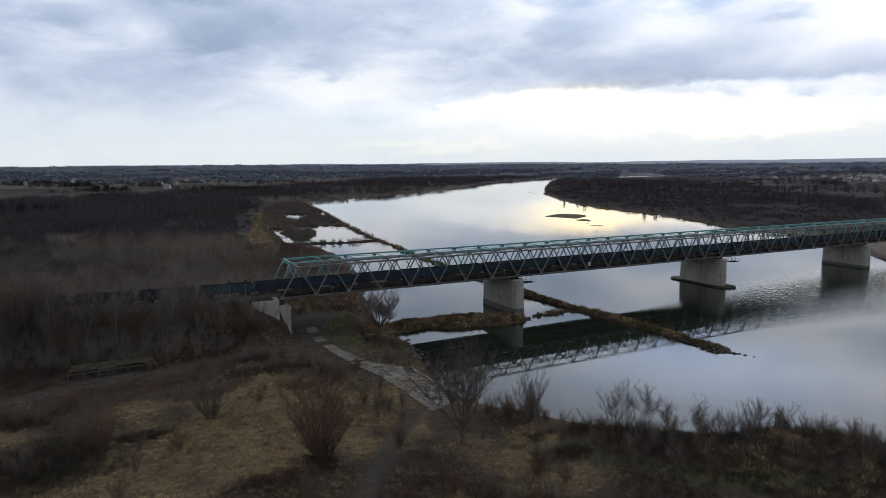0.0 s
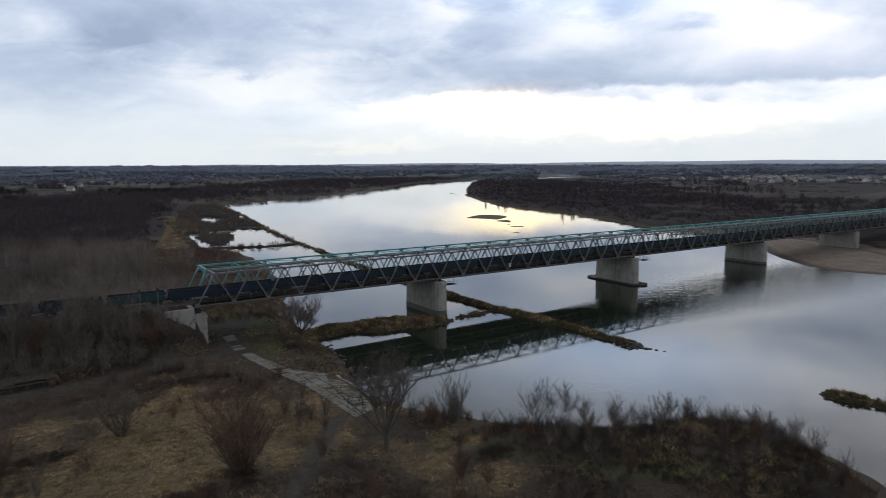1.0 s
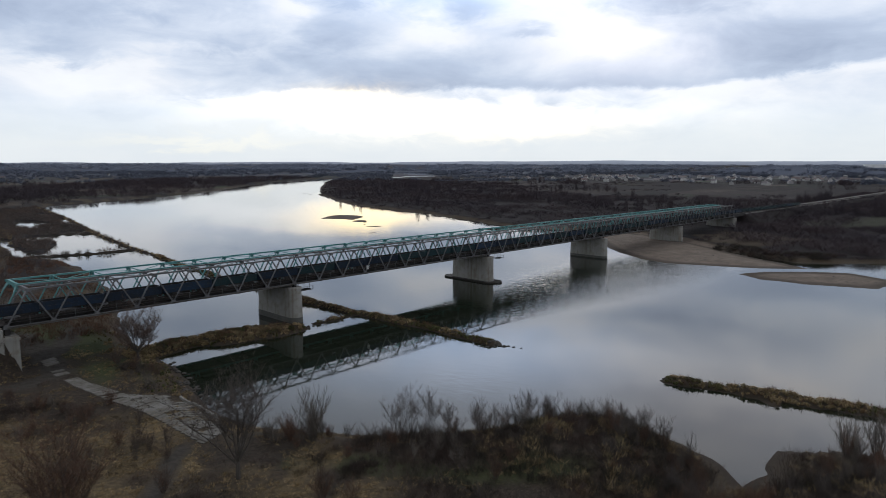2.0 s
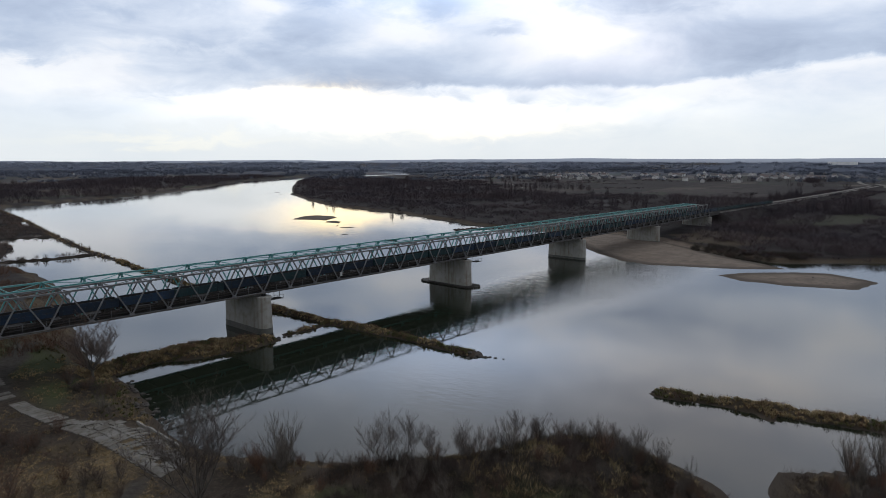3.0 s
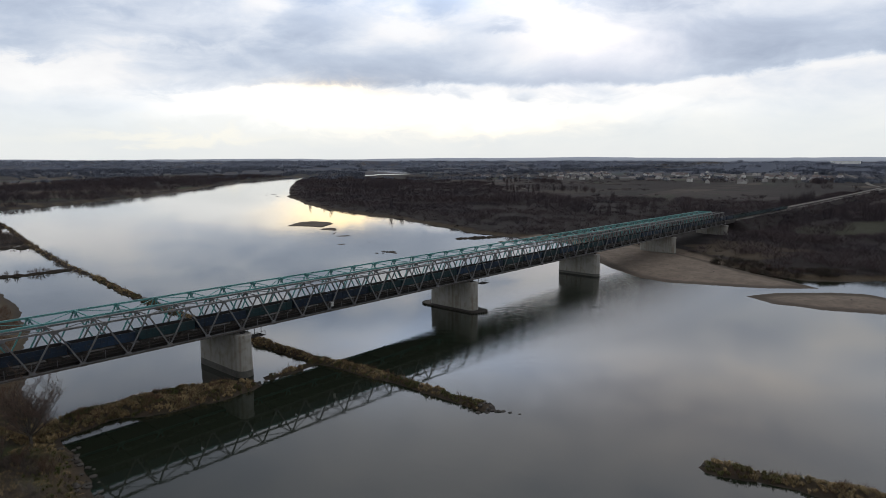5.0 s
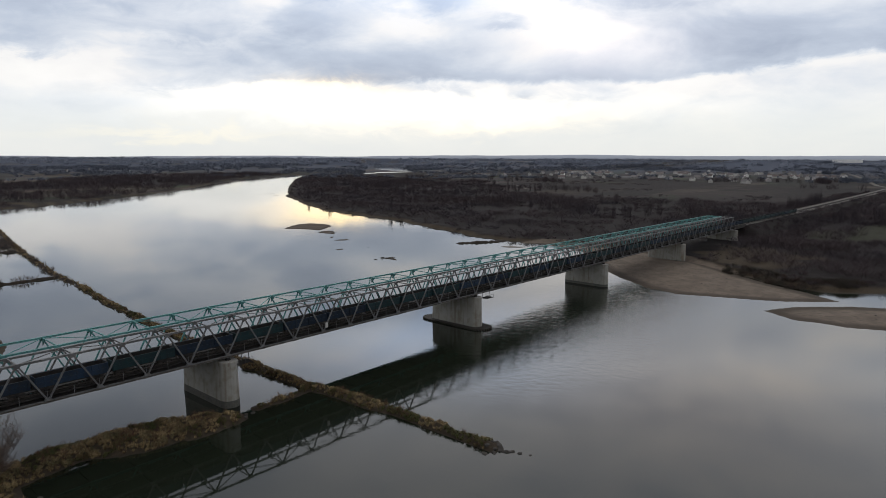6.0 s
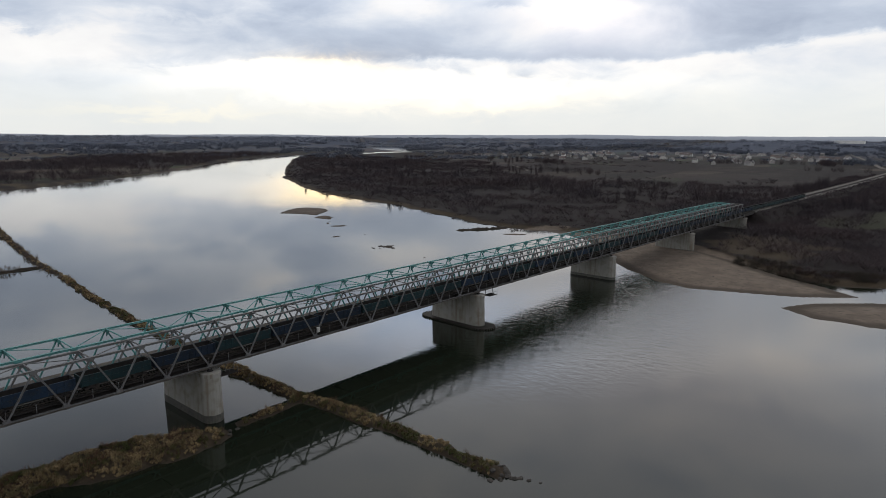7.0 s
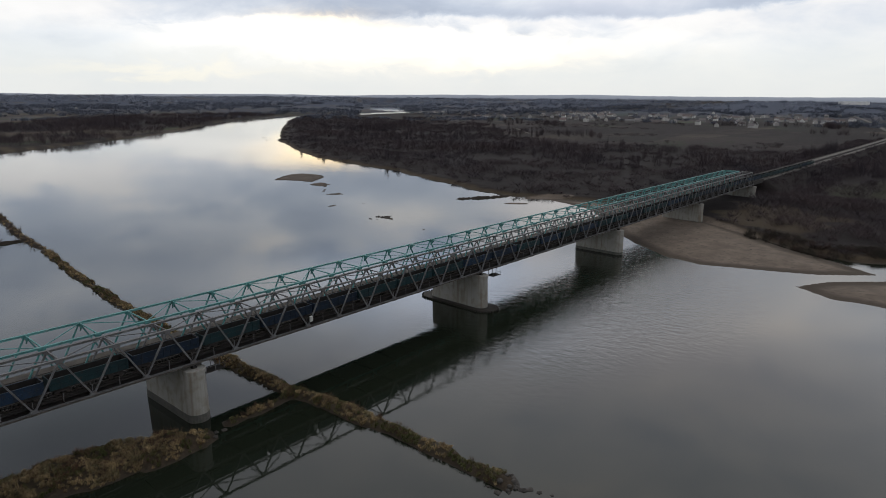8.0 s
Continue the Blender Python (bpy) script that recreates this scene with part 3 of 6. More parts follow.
def ground_at(px, py):
    """Ground height and cover: sand, straw, track, green; also masks for painted woods shade and far haze."""
    px, py = np.asarray(px, float), np.asarray(py, float)
    wob = (rough(px, py, 9) - 0.5) * 3.0 + (rough(px, py, 31) - 0.5) * 5.0
    w, e = poly_dist(px, py, LAND_W), poly_dist(px, py, LAND_E)
    main = np.maximum(w, e) + wob
    z = -1.6 + 1.6 * smooth(main, -10, 0) + 2.0 * smooth(main, 0, 9) + 0.9 * smooth(main, 9, 45)
    z += np.where(main > 3, (rough(px, py, 6) - 0.5) * 0.5 + (rough(px, py, 24) - 0.5) * 1.0, 0)
    # low mound on the near bank
    z += 2.1 * smooth(1 - np.hypot((px - 57) / 17, (py + 112) / 15), 0, 0.55) * smooth(main, 0, 7)
    sand = np.zeros(px.shape)
    for p in SAND:
        d = poly_dist(px, py, p) + wob * 0.4
        z = np.maximum(z, -1.6 + 1.6 * smooth(d, -14, 0) + 0.9 * smooth(d, 0, 22))
        sand = np.maximum(sand, smooth(d, -3, 0))
    straw = np.zeros(px.shape)
    for line, half in DYKES:
        d = half - line_dist(px, py, line) + (rough(px, py, 5) - 0.5) * min(1.6, half * 0.5)
        z = np.maximum(z, -1.6 + 1.6 * smooth(d, -3.5, 0) + 1.3 * smooth(d, 0, 2.6) + np.where(d > 0, (rough(px, py, 3.4) - 0.5) * 0.6, 0))
        straw = np.maximum(straw, 0.15 * smooth(d, -0.5, 1.0))
    reeds = poly_dist(px, py, [(30, 185), (52, 188), (66, 222), (84, 262), (92, 300), (112, 318), (124, 332), (170, 600), (166, 625), (120, 590), (60, 330)])
    d = np.minimum(reeds, (rough(px, py, 30) * 0.5 + rough(px + 40, py * 0.35, 14) * 0.5 - 0.41) * 60)
    z = np.maximum(z, -1.6 + 1.6 * smooth(d, -4, 0) + 0.9 * smooth(d, 0, 3))
    for cx, cy, a, b2, turn in BARS:
        d = ellipse_dist(px, py, cx, cy, a, b2, turn) + (rough(px, py, 4) - 0.5) * min(2.0, b2 * 0.6)
        z = np.maximum(z, -1.6 + 1.6 * smooth(d, -3, 0) + 0.5 * smooth(d, 0, 4))
        sand = np.maximum(sand, 0.8 * smooth(d, -1, 0.5))
    for p in ISLETS:
        d = poly_dist(px, py, p) + (rough(px, py, 3.5) - 0.5) * 2.4
        z = np.maximum(z, -1.6 + 1.6 * smooth(d, -3, 0) + 0.6 * smooth(d, 0, 9))
        sand = np.maximum(sand, (0.6 if p[0][1] > 200 else 0.1) * smooth(d, -1, 0.5))
    lake = ellipse_dist(px, py, *LAKE)
    # railway banks
    for side in (0, 1):
        along = (-1.5 - px) if side == 0 else (px - ENDX - 24)
        off = np.abs(py - 8.4 - (track_bend(px) if side == 0 else 0))
        crown = chord_z(0) + 0.55 if side == 0 else east_rail(px) - 0.75
        crest = crown - np.maximum(off - 9.5, 0) / 1.5 - np.maximum(-along, 0) / (0.35 if side == 0 else 1.3)
        if side == 0:
            wing = crown - 1.3 - np.clip(px + 9.0, 0, 20) * 0.82
            crest = np.where((off > 11.2) & (px > -9.0), np.minimum(crest, wing - np.maximum(off - 11.2, 0) / 1.5), crest)
        z = np.maximum(z, np.where(along > -16, crest, -9))
    r = np.hypot(px - 0, py + 130)
    z = z + 34 * smooth(r, 3000, 4850) * np.where(z > -0.5, 1, 0) + np.where(r > 900, (rough(px, py, 260) - 0.5) * 5 * smooth(r, 900, 2500), 0) * np.where(z > -0.5, 1, 0)
    z = np.where((z < 0.5) & (r > 1200) & (lake < 0) & (main > 10), 0.6, z)
    z = np.where(lake > -160, np.minimum(z, 0.3), z)
    z = np.where(lake > 0, -1.0, z)
    # meadow
    mead = smooth(line_dist(px, py, [(-55, -62), (-28, -66), (0, -60)]) * -1 + 24 + (rough(px, py, 12) - 0.5) * 26, 0, 8)
    straw = np.maximum(straw, mead * (0.25 + 0.75 * smooth(rough(px, py, 6) * 0.5 + rough(px, py, 17) * 0.5, 0.34, 0.62)))
    straw = np.maximum(straw, smooth(rough(px, py, 60) * 0.6 + rough(px, py, 17) * 0.4, 0.55, 0.75) * 0.45 * (main > 0) * (e < 0))
    straw = np.maximum(straw, smooth(main, -1, 2) * (1 - smooth(main, 4, 8)) * 0.28)
    straw = np.maximum(straw, 0.8 * smooth(6 - line_dist(px, py, [(12, -91), (26, -85)]) + (rough(px, py, 7) - 0.5) * 8, 0, 4))
    straw = np.maximum(straw, 0.7 * smooth(6 - line_dist(px, py, [(-6, -104), (20, -101)]) + (rough(px, py, 7) - 0.5) * 8, 0, 4))
    track = np.zeros(px.shape)
    for line, half in (([(-95, -34), (-60, -27), (-46, -22.2), (-33, -20.2), (-17.5, -18), (-4, -15), (6, -9), (9, 2), (10, 30)], 2.9), ([(-14, -100), (-8, -88), (-2, -80), (4, -72.5), (9, -65)], 1.7), ([(8, 4), (16, 16), (22, 30)], 3.0)):
        track = np.maximum(track, smooth(half - line_dist(px, py, line) + (rough(px, py, 4) - 0.5) * 1.6, -0.6, 0.8))
    green = smooth(rough(px, py, 19) * 0.6 + rough(px, py, 5) * 0.4, 0.3, 0.6) * (main > 1) * smooth(11 - line_dist(px, py, [(14, 40), (18, 14), (19, -10), (18, -32)]), 0, 8) + 0.6 * (main > 1) * smooth(4 - line_dist(px, py, [(20, -84), (27, -92), (34, -106), (47, -118)]) + (rough(px, py, 6) - 0.5) * 5, 0, 3)
    field = np.maximum(smooth(rough(px, py, 180) * 0.55 + rough(px, py, 400) * 0.45, 0.40, 0.60) * smooth(r, 700, 1300), smooth(r, 1500, 2600)) * np.where(e > 0, smooth(e, 240, 420), 1.0)
    straw = np.maximum(straw, 0.4 * smooth(poly_dist(px, py, [(352, 0), (395, 2), (432, -8), (425, -38), (400, -62), (352, -62), (340, -52), (345, -30)]) + (rough(px, py, 12) - 0.5) * 26, 0, 8))
    green = np.maximum(green, 0.35 * smooth(poly_dist(px, py, [(472, -40), (530, -24), (640, -60), (620, -90), (505, -80)]), -4, 8))
    # woods: where the brush's shade is painted onto the soil
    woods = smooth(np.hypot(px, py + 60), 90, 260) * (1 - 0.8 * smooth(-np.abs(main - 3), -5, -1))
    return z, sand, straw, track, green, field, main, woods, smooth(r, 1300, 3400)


# ---------------------------------------------------------------- ground and water
def axis(lo, hi, step, far, growth):
    a = list(np.arange(lo, hi + step, step))
    for sgn in (-1, 1):
        x, s = (lo if sgn < 0 else a[-1]), step
        while abs(x) < far:
            s *= growth
            x += sgn * s
            if sgn > 0:
                a.append(x)
            else:
                a.insert(0, x)
    return np.array(a)


gx, gy = axis(-110, 390, 1.7, 4700, 1.035), axis(-170, 240, 1.7, 4700, 1.03)
PX, PY = np.meshgrid(gx, gy, indexing="ij")
GZ, SA, ST, TR, GR, FI, MAIN, WOODSHADE, HAZE = ground_at(PX, PY)
nx, ny = len(gx), len(gy)
idx = np.arange(nx * ny).reshape(nx, ny)
quads = np.stack([idx[:-1, :-1], idx[1:, :-1], idx[1:, 1:], idx[:-1, 1:]], -1).reshape(-1, 4)

M_GROUND = bpy.data.materials.new("river_plain_ground")
M_GROUND.use_nodes = True
nt = M_GROUND.node_tree
b = nt.nodes["Principled BSDF"]
b.inputs["Roughness"].default_value = 0.95
b.inputs["Specular IOR Level"].default_value = 0.15
geo = nt.nodes.new("ShaderNodeNewGeometry")


def gnoise(sc, lo, hi, det=5):
    n = nt.nodes.new("ShaderNodeTexNoise")
    n.inputs["Scale"].default_value, n.inputs["Detail"].default_value = sc, det
    nt.links.new(geo.outputs["Position"], n.inputs["Vector"])
    r = nt.nodes.new("ShaderNodeMapRange")
    r.inputs[1].default_value, r.inputs[2].default_value = lo, hi
    nt.links.new(n.outputs["Fac"], r.inputs[0])
    return r.outputs[0]


def gmix(fac, a, c):
    n = nt.nodes.new("ShaderNodeMix")
    n.data_type = "RGBA"
    nt.links.new(fac, n.inputs[0])
    for k, q in ((6, a), (7, c)):
        if isinstance(q, tuple):
            n.inputs[k].default_value = (*q, 1)
        else:
            nt.links.new(q, n.inputs[k])
    return n.outputs[2]


def cover(name):
    n = nt.nodes.new("ShaderNodeAttribute")
    n.attribute_name = name
    return n.outputs["Fac"]


soil = gmix(gnoise(0.15, 0.35, 0.65), (0.036, 0.028, 0.022), (0.052, 0.039, 0.029))
soil = gmix(gnoise(1.3, 0.42, 0.62), soil, (0.024, 0.020, 0.015))
soil = gmix(gnoise(3.1, 0.58, 0.74, 3), soil, (0.085, 0.066, 0.042))
vor = nt.nodes.new("ShaderNodeTexVoronoi")
vmap = nt.nodes.new("ShaderNodeMapping")
vmap.inputs["Rotation"].default_value, vmap.inputs["Scale"].default_value = (0, 0, radians(45)), (0.0028, 0.017, 1)
nt.links.new(geo.outputs["Position"], vmap.inputs[0])
vor.inputs["Scale"].default_value = 1.0
nt.links.new(vmap.outputs[0], vor.inputs["Vector"])
vsep = nt.nodes.new("ShaderNodeSeparateColor")
nt.links.new(vor.outputs["Color"], vsep.inputs[0])
fieldc = gmix(gnoise(0.006, 0.42, 0.58, 2), (0.028, 0.022, 0.021), (0.022, 0.024, 0.019))
# leaf litter, with the shade under the brush put into its colour
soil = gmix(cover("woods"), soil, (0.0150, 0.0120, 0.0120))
strip = nt.nodes.new("ShaderNodeMapRange")
strip.inputs[1].default_value, strip.inputs[2].default_value = 0.35, 0.75
nt.links.new(vsep.outputs[0], strip.inputs[0])
fieldc = gmix(strip.outputs[0], fieldc, (0.066, 0.050, 0.046))
strip = nt.nodes.new("ShaderNodeMapRange")
strip.inputs[1].default_value, strip.inputs[2].default_value = 0.78, 0.80
nt.links.new(vsep.outputs[1], strip.inputs[0])
fieldc = gmix(strip.outputs[0], fieldc, (0.042, 0.056, 0.028))
strip = nt.nodes.new("ShaderNodeMapRange")
strip.inputs[1].default_value, strip.inputs[2].default_value = 0.80, 0.82
nt.links.new(vsep.outputs[2], strip.inputs[0])
fieldc = gmix(strip.outputs[0], fieldc, (0.092, 0.075, 0.060))
# far cover: distance haze painted into the field colour
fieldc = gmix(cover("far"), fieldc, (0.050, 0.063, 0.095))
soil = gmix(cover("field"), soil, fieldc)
grassc = gmix(gnoise(1.1, 0.3, 0.7), (0.150, 0.112, 0.060), (0.060, 0.045, 0.029))
soil = gmix(cover("green"), soil, (0.050, 0.060, 0.024))
soil = gmix(cover("straw"), soil, grassc)
sandc = gmix(gnoise(0.12, 0.35, 0.65), (0.185, 0.150, 0.122), (0.13, 0.105, 0.085))
sandc = gmix(gnoise(0.5, 0.52, 0.66, 6), sandc, (0.115, 0.094, 0.076))
sandc = gmix(gnoise(1.6, 0.66, 0.72, 3), sandc, (0.05, 0.042, 0.035))
soil = gmix(cover("sand"), soil, sandc)
trackc = gmix(gnoise(0.8, 0.35, 0.65), (0.058, 0.052, 0.044), (0.034, 0.029, 0.024))
soil = gmix(cover("track"), soil, trackc)
# wet margin along the waterline
zsep = nt.nodes.new("ShaderNodeSeparateXYZ")
nt.links.new(geo.outputs["Position"], zsep.inputs[0])
wet = nt.nodes.new("ShaderNodeMapRange")
wet.inputs[1].default_value, wet.inputs[2].default_value, wet.inputs[3].default_value, wet.inputs[4].default_value = 0.06, 0.24, 0.75, 0.0
nt.links.new(zsep.outputs[2], wet.inputs[0])
soil = gmix(wet.outputs[0], soil, (0.045, 0.037, 0.029))
nt.links.new(soil, b.inputs["Base Color"])
bn = nt.nodes.new("ShaderNodeTexNoise")
bn.inputs["Scale"].default_value, bn.inputs["Detail"].default_value = 2.2, 6
nt.links.new(geo.outputs["Position"], bn.inputs["Vector"])
bp = nt.nodes.new("ShaderNodeBump")
bp.inputs["Strength"].default_value, bp.inputs["Distance"].default_value = 0.6, 0.25
nt.links.new(bn.outputs["Fac"], bp.inputs["Height"])
nt.links.new(bp.outputs[0], b.inputs["Normal"])

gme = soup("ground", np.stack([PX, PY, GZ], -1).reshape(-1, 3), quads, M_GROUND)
for nm, arr in (("sand", SA), ("straw", ST), ("track", TR), ("green", GR), ("field", FI), ("woods", WOODSHADE), ("far", HAZE)):
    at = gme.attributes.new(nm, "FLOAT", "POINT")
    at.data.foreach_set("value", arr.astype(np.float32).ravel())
gme.polygons.foreach_set("use_smooth", np.ones(len(quads), bool))
tagged(new("ground", gme), "flat river plain with brown winter soil, straw grass and sand banks", "ground", kind="structure")

wm = Mesh().add([(-4600, -4600, 0), (4600, -4600, 0), (4600, 4600, 0), (-4600, 4600, 0)], [(0, 1, 2, 3)])
tagged(new("water", wm.data("water", M_WATER)), "calm grey river reflecting a cloudy sky", "river", kind="structure")


def height(x, y):
    """Ground height at one place, on the mesh itself."""
    i, j = int(np.clip(np.searchsorted(gx, x) - 1, 0, nx - 2)), int(np.clip(np.searchsorted(gy, y) - 1, 0, ny - 2))
    a, c = (x - gx[i]) / (gx[i + 1] - gx[i]), (y - gy[j]) / (gy[j + 1] - gy[j])
    return float((GZ[i, j] * (1 - a) + GZ[i + 1, j] * a) * (1 - c) + (GZ[i, j + 1] * (1 - a) + GZ[i + 1, j + 1] * a) * c)


def heights(x, y):
    i, j = np.clip(np.searchsorted(gx, x) - 1, 0, nx - 2), np.clip(np.searchsorted(gy, y) - 1, 0, ny - 2)
    a, c = (x - gx[i]) / (gx[i + 1] - gx[i]), (y - gy[j]) / (gy[j + 1] - gy[j])
    return (GZ[i, j] * (1 - a) + GZ[i + 1, j] * a) * (1 - c) + (GZ[i, j + 1] * (1 - a) + GZ[i + 1, j + 1] * a) * c


# ---------------------------------------------------------------- the two truss bridges
def truss_span(name, bays, width, mat, first, last, label, knee, portal_label, thick, slim, low=0.0):
    """A Warren through truss in its own axes: lower chord of the near side along x at y = 0, z = -low."""
    root = thing(name, label, "truss bridge")
    L = bays * BAY
    up = Mesh().beam((0, 0, 0.1 - low), (BAY / 2, 0, TALL), slim, slim, up=(0, 1, 0))
    up_me = up.data("diagonal", mat)
    down = Mesh().beam((0, 0, TALL), (BAY / 2, 0, 0.1 - low), slim, slim, up=(0, 1, 0))
    down_me = down.data("diagonal", mat)
    gus_low = Mesh().add([(x, y, z) for y in (-0.27, 0.27) for x, z in ((-0.75, -0.3), (0.75, -0.3), (0.6, 0.45), (0.3, 0.72), (-0.3, 0.72), (-0.6, 0.45))],
                         [(0, 1, 2, 3, 4, 5), (11, 10, 9, 8, 7, 6)] + [(k, 6 + k, 6 + (k + 1) % 6, (k + 1) % 6) for k in range(6)]).data("gusset_plate", mat)
    gus_top = Mesh().add([(x, y, z) for y in (-0.225, 0.225) for x, z in ((-0.7, TALL + 0.17), (-0.6, TALL - 0.32), (-0.3, TALL - 0.62), (0.3, TALL - 0.62), (0.6, TALL - 0.32), (0.7, TALL + 0.17))],
                         [(0, 1, 2, 3, 4, 5), (11, 10, 9, 8, 7, 6)] + [(k, 6 + k, 6 + (k + 1) % 6, (k + 1) % 6) for k in range(6)]).data("gusset_plate", mat)
    floor_me = Mesh().box(-0.2, 0.2, 0.2, width - 0.2, -0.25 - low, 0.75).box(-0.32, 0.32, 0.2, width - 0.2, 0.75, 0.8).data("floor_beam", M_DARKSTEEL)
    strut = Mesh().beam((0, 0.15, TALL + 0.05), (0, width - 0.15, TALL + 0.05), 0.2, 0.22)
    for y0, y1 in ((0.2, 1.7), (width - 0.2, width - 1.7)):
        if knee:
            strut.beam((0, y0, TALL - 1.5), (0, y1, TALL), 0.16, 0.2)
            strut.add([(e, y, z) for e in (-0.05, 0.05) for y, z in ((y0, TALL - 1.45), (y0, TALL), (y1, TALL))], [(0, 1, 2), (5, 4, 3), (0, 3, 4, 1), (1, 4, 5, 2), (2, 5, 3, 0)])
    strut_me = strut.data("cross_strut", mat)
    brace_a = Mesh().beam((0, 0.2, TALL), (BAY, width - 0.2, TALL), 0.16, 0.14).data("wind_brace", mat)
    brace_b = Mesh().beam((0, width - 0.2, TALL), (BAY, 0.2, TALL), 0.16, 0.14).data("wind_brace", mat)
    for y in (0, width):
        part("lower_chord", Mesh().box(0, L, y - 0.22, y + 0.22, -0.26 - low, 0.22 - low), mat, root)
        x0, x1 = (BAY / 2 if first else -BAY / 2), L - BAY / 2
        part("upper_chord", Mesh().box(x0, x1, y - thick, y + thick, TALL - thick, TALL + thick).box(x0, x1, y - thick - 0.06, y + thick + 0.06, TALL + thick, TALL + thick + 0.03), mat, root)
        for k in range(bays):
            part("diagonal", up_me, mat, root, m=pose(k * BAY, y, 0))
            part("diagonal", down_me, mat, root, m=pose((k + 0.5) * BAY, y, 0))
            part("gusset_plate", gus_low, mat, root, m=pose(k * BAY, y, -low))
            part("gusset_plate", gus_top, mat, root, m=pose((k + 0.5) * BAY, y, 0))
        if last:
            part("gusset_plate", gus_low, mat, root, m=pose(L, y, -low))
    for k in range(bays + (1 if last else 0)):
        part("floor_beam", floor_me, M_DARKSTEEL, root, m=pose(k * BAY, 0, 0))
    for k in range(bays):
        part("cross_strut", strut_me, mat, root, m=pose((k + 0.5) * BAY, 0, 0))
        if k < bays - 1 or not last:
            part("wind_brace", brace_a if k % 2 else brace_b, mat, root, m=pose((k + 0.5) * BAY, 0, 0))
    for x, s in (((0, 1),) if first else ()) + (((L, -1),) if last else ()):
        pm = Mesh()
        top, knee_z = TALL, TALL - 2.0
        fx = lambda z: x + s * BAY / 2 * (z + low) / (TALL + low)
        pm.beam((fx(top - 0.2), 0.2, top - 0.2), (fx(top - 0.2), width - 0.2, top - 0.2), 0.5, 0.9)
        for y0, y1 in ((0.2, 1.6), (width - 0.2, width - 1.6)):
            pm.add([(fx(z) + e, y, z) for e in (-0.12, 0.12) for y, z in ((y0, knee_z - 0.3), (y0, top - 0.6), (y1, top - 0.6))],
                   [(0, 1, 2), (5, 4, 3), (0, 3, 4, 1), (1, 4, 5, 2), (2, 5, 3, 0)])
        part("portal_frame", pm, mat, root, portal_label)
    # plate added so the deck's reflection in the water stays solidly dark
    part("bottom_plate", Mesh().box(0, L, 0.3, width - 0.3, 0.16 - low, 0.22 - low), M_DARKSTEEL, root, "dark plate added under the track to block the sky")
    # deck: stringers, track, walkway
    tracks = (width / 2,)
    for ty in tracks:
        for dy in (-0.85, 0.85):
            part("stringer", Mesh().box(0, L, ty + dy - 0.15, ty + dy + 0.15, 0.3, 0.95), M_DARKSTEEL, root)
        sl = Mesh()
        for i in range(int(L / 0.65)):
            sl.box(i * 0.65 + 0.1, i * 0.65 + 0.36, ty - 1.25, ty + 1.25, 0.95, 1.14)
        part("track_timber", sl, M_SLEEPER, root, kind="stuff")
        for dy in (-0.75, 0.75):
            part("rail", Mesh().box(0, L, ty + dy - 0.07, ty + dy + 0.07, 1.14, 1.17).box(0, L, ty + dy - 0.035, ty + dy + 0.035, 1.17, 1.3), M_RAIL, root)
    return root, L


def near_deck(root, L):
    # near-black steel here carries the shade beside the wagons
    part("walkway", Mesh().box(0, L, 0.45, 1.25, 0.86, 0.92), M_DARKSTEEL, root, "dark grated walkway beside the track")
    part("walkway", Mesh().box(0, L, NEAR_W - 1.2, NEAR_W - 0.45, 0.86, 0.92), M_DARKSTEEL, root)
    part("cable_duct", Mesh().box(0, L, -0.62, -0.40, -0.05, 0.12), M_DECK, root, "pale grey cable duct along the edge")
    post = Mesh().box(-0.05, 0.05, -0.05, 0.05, 0.3, 2.0).data("railing_post", M_GREY)
    for k in range(int(L / BAY)):
        part("railing_post", post, M_GREY, root, m=pose((k + 0.5) * BAY, 0.32, 0))
        part("railing_post", post, M_GREY, root, m=pose((k + 1.0) * BAY, 0.32, 0))
    # added plate closes the gap so no light line shows in the water
    part("service_walkway", Mesh().box(0, L, NEAR_W + 0.4, FAR_Y - 0.4, 0.5, 0.6), M_DARKSTEEL, root, "dark plate added between the two bridges to block the sky")
    for z in (1.45, 1.95):
        part("handrail", Mesh().box(0, L, 0.30, 0.34, z - 0.025, z + 0.025), M_DARKSTEEL, root)


def far_deck(root, L):
    part("deck_plate", Mesh().box(0, L, 0.5, FAR_W / 2 - 1.35, 0.98, 1.04), M_DECK, root, "worn brown deck boards beside the empty track")
    part("deck_plate", Mesh().box(0, L, FAR_W / 2 + 1.35, FAR_W - 0.5, 0.98, 1.04), M_DECK, root)
    part("deck_plate", Mesh().box(0, L, FAR_W / 2 - 0.62, FAR_W / 2 + 0.62, 1.16, 1.2), M_DECK, root)


x = 0.0
n_mid = f_mid = None
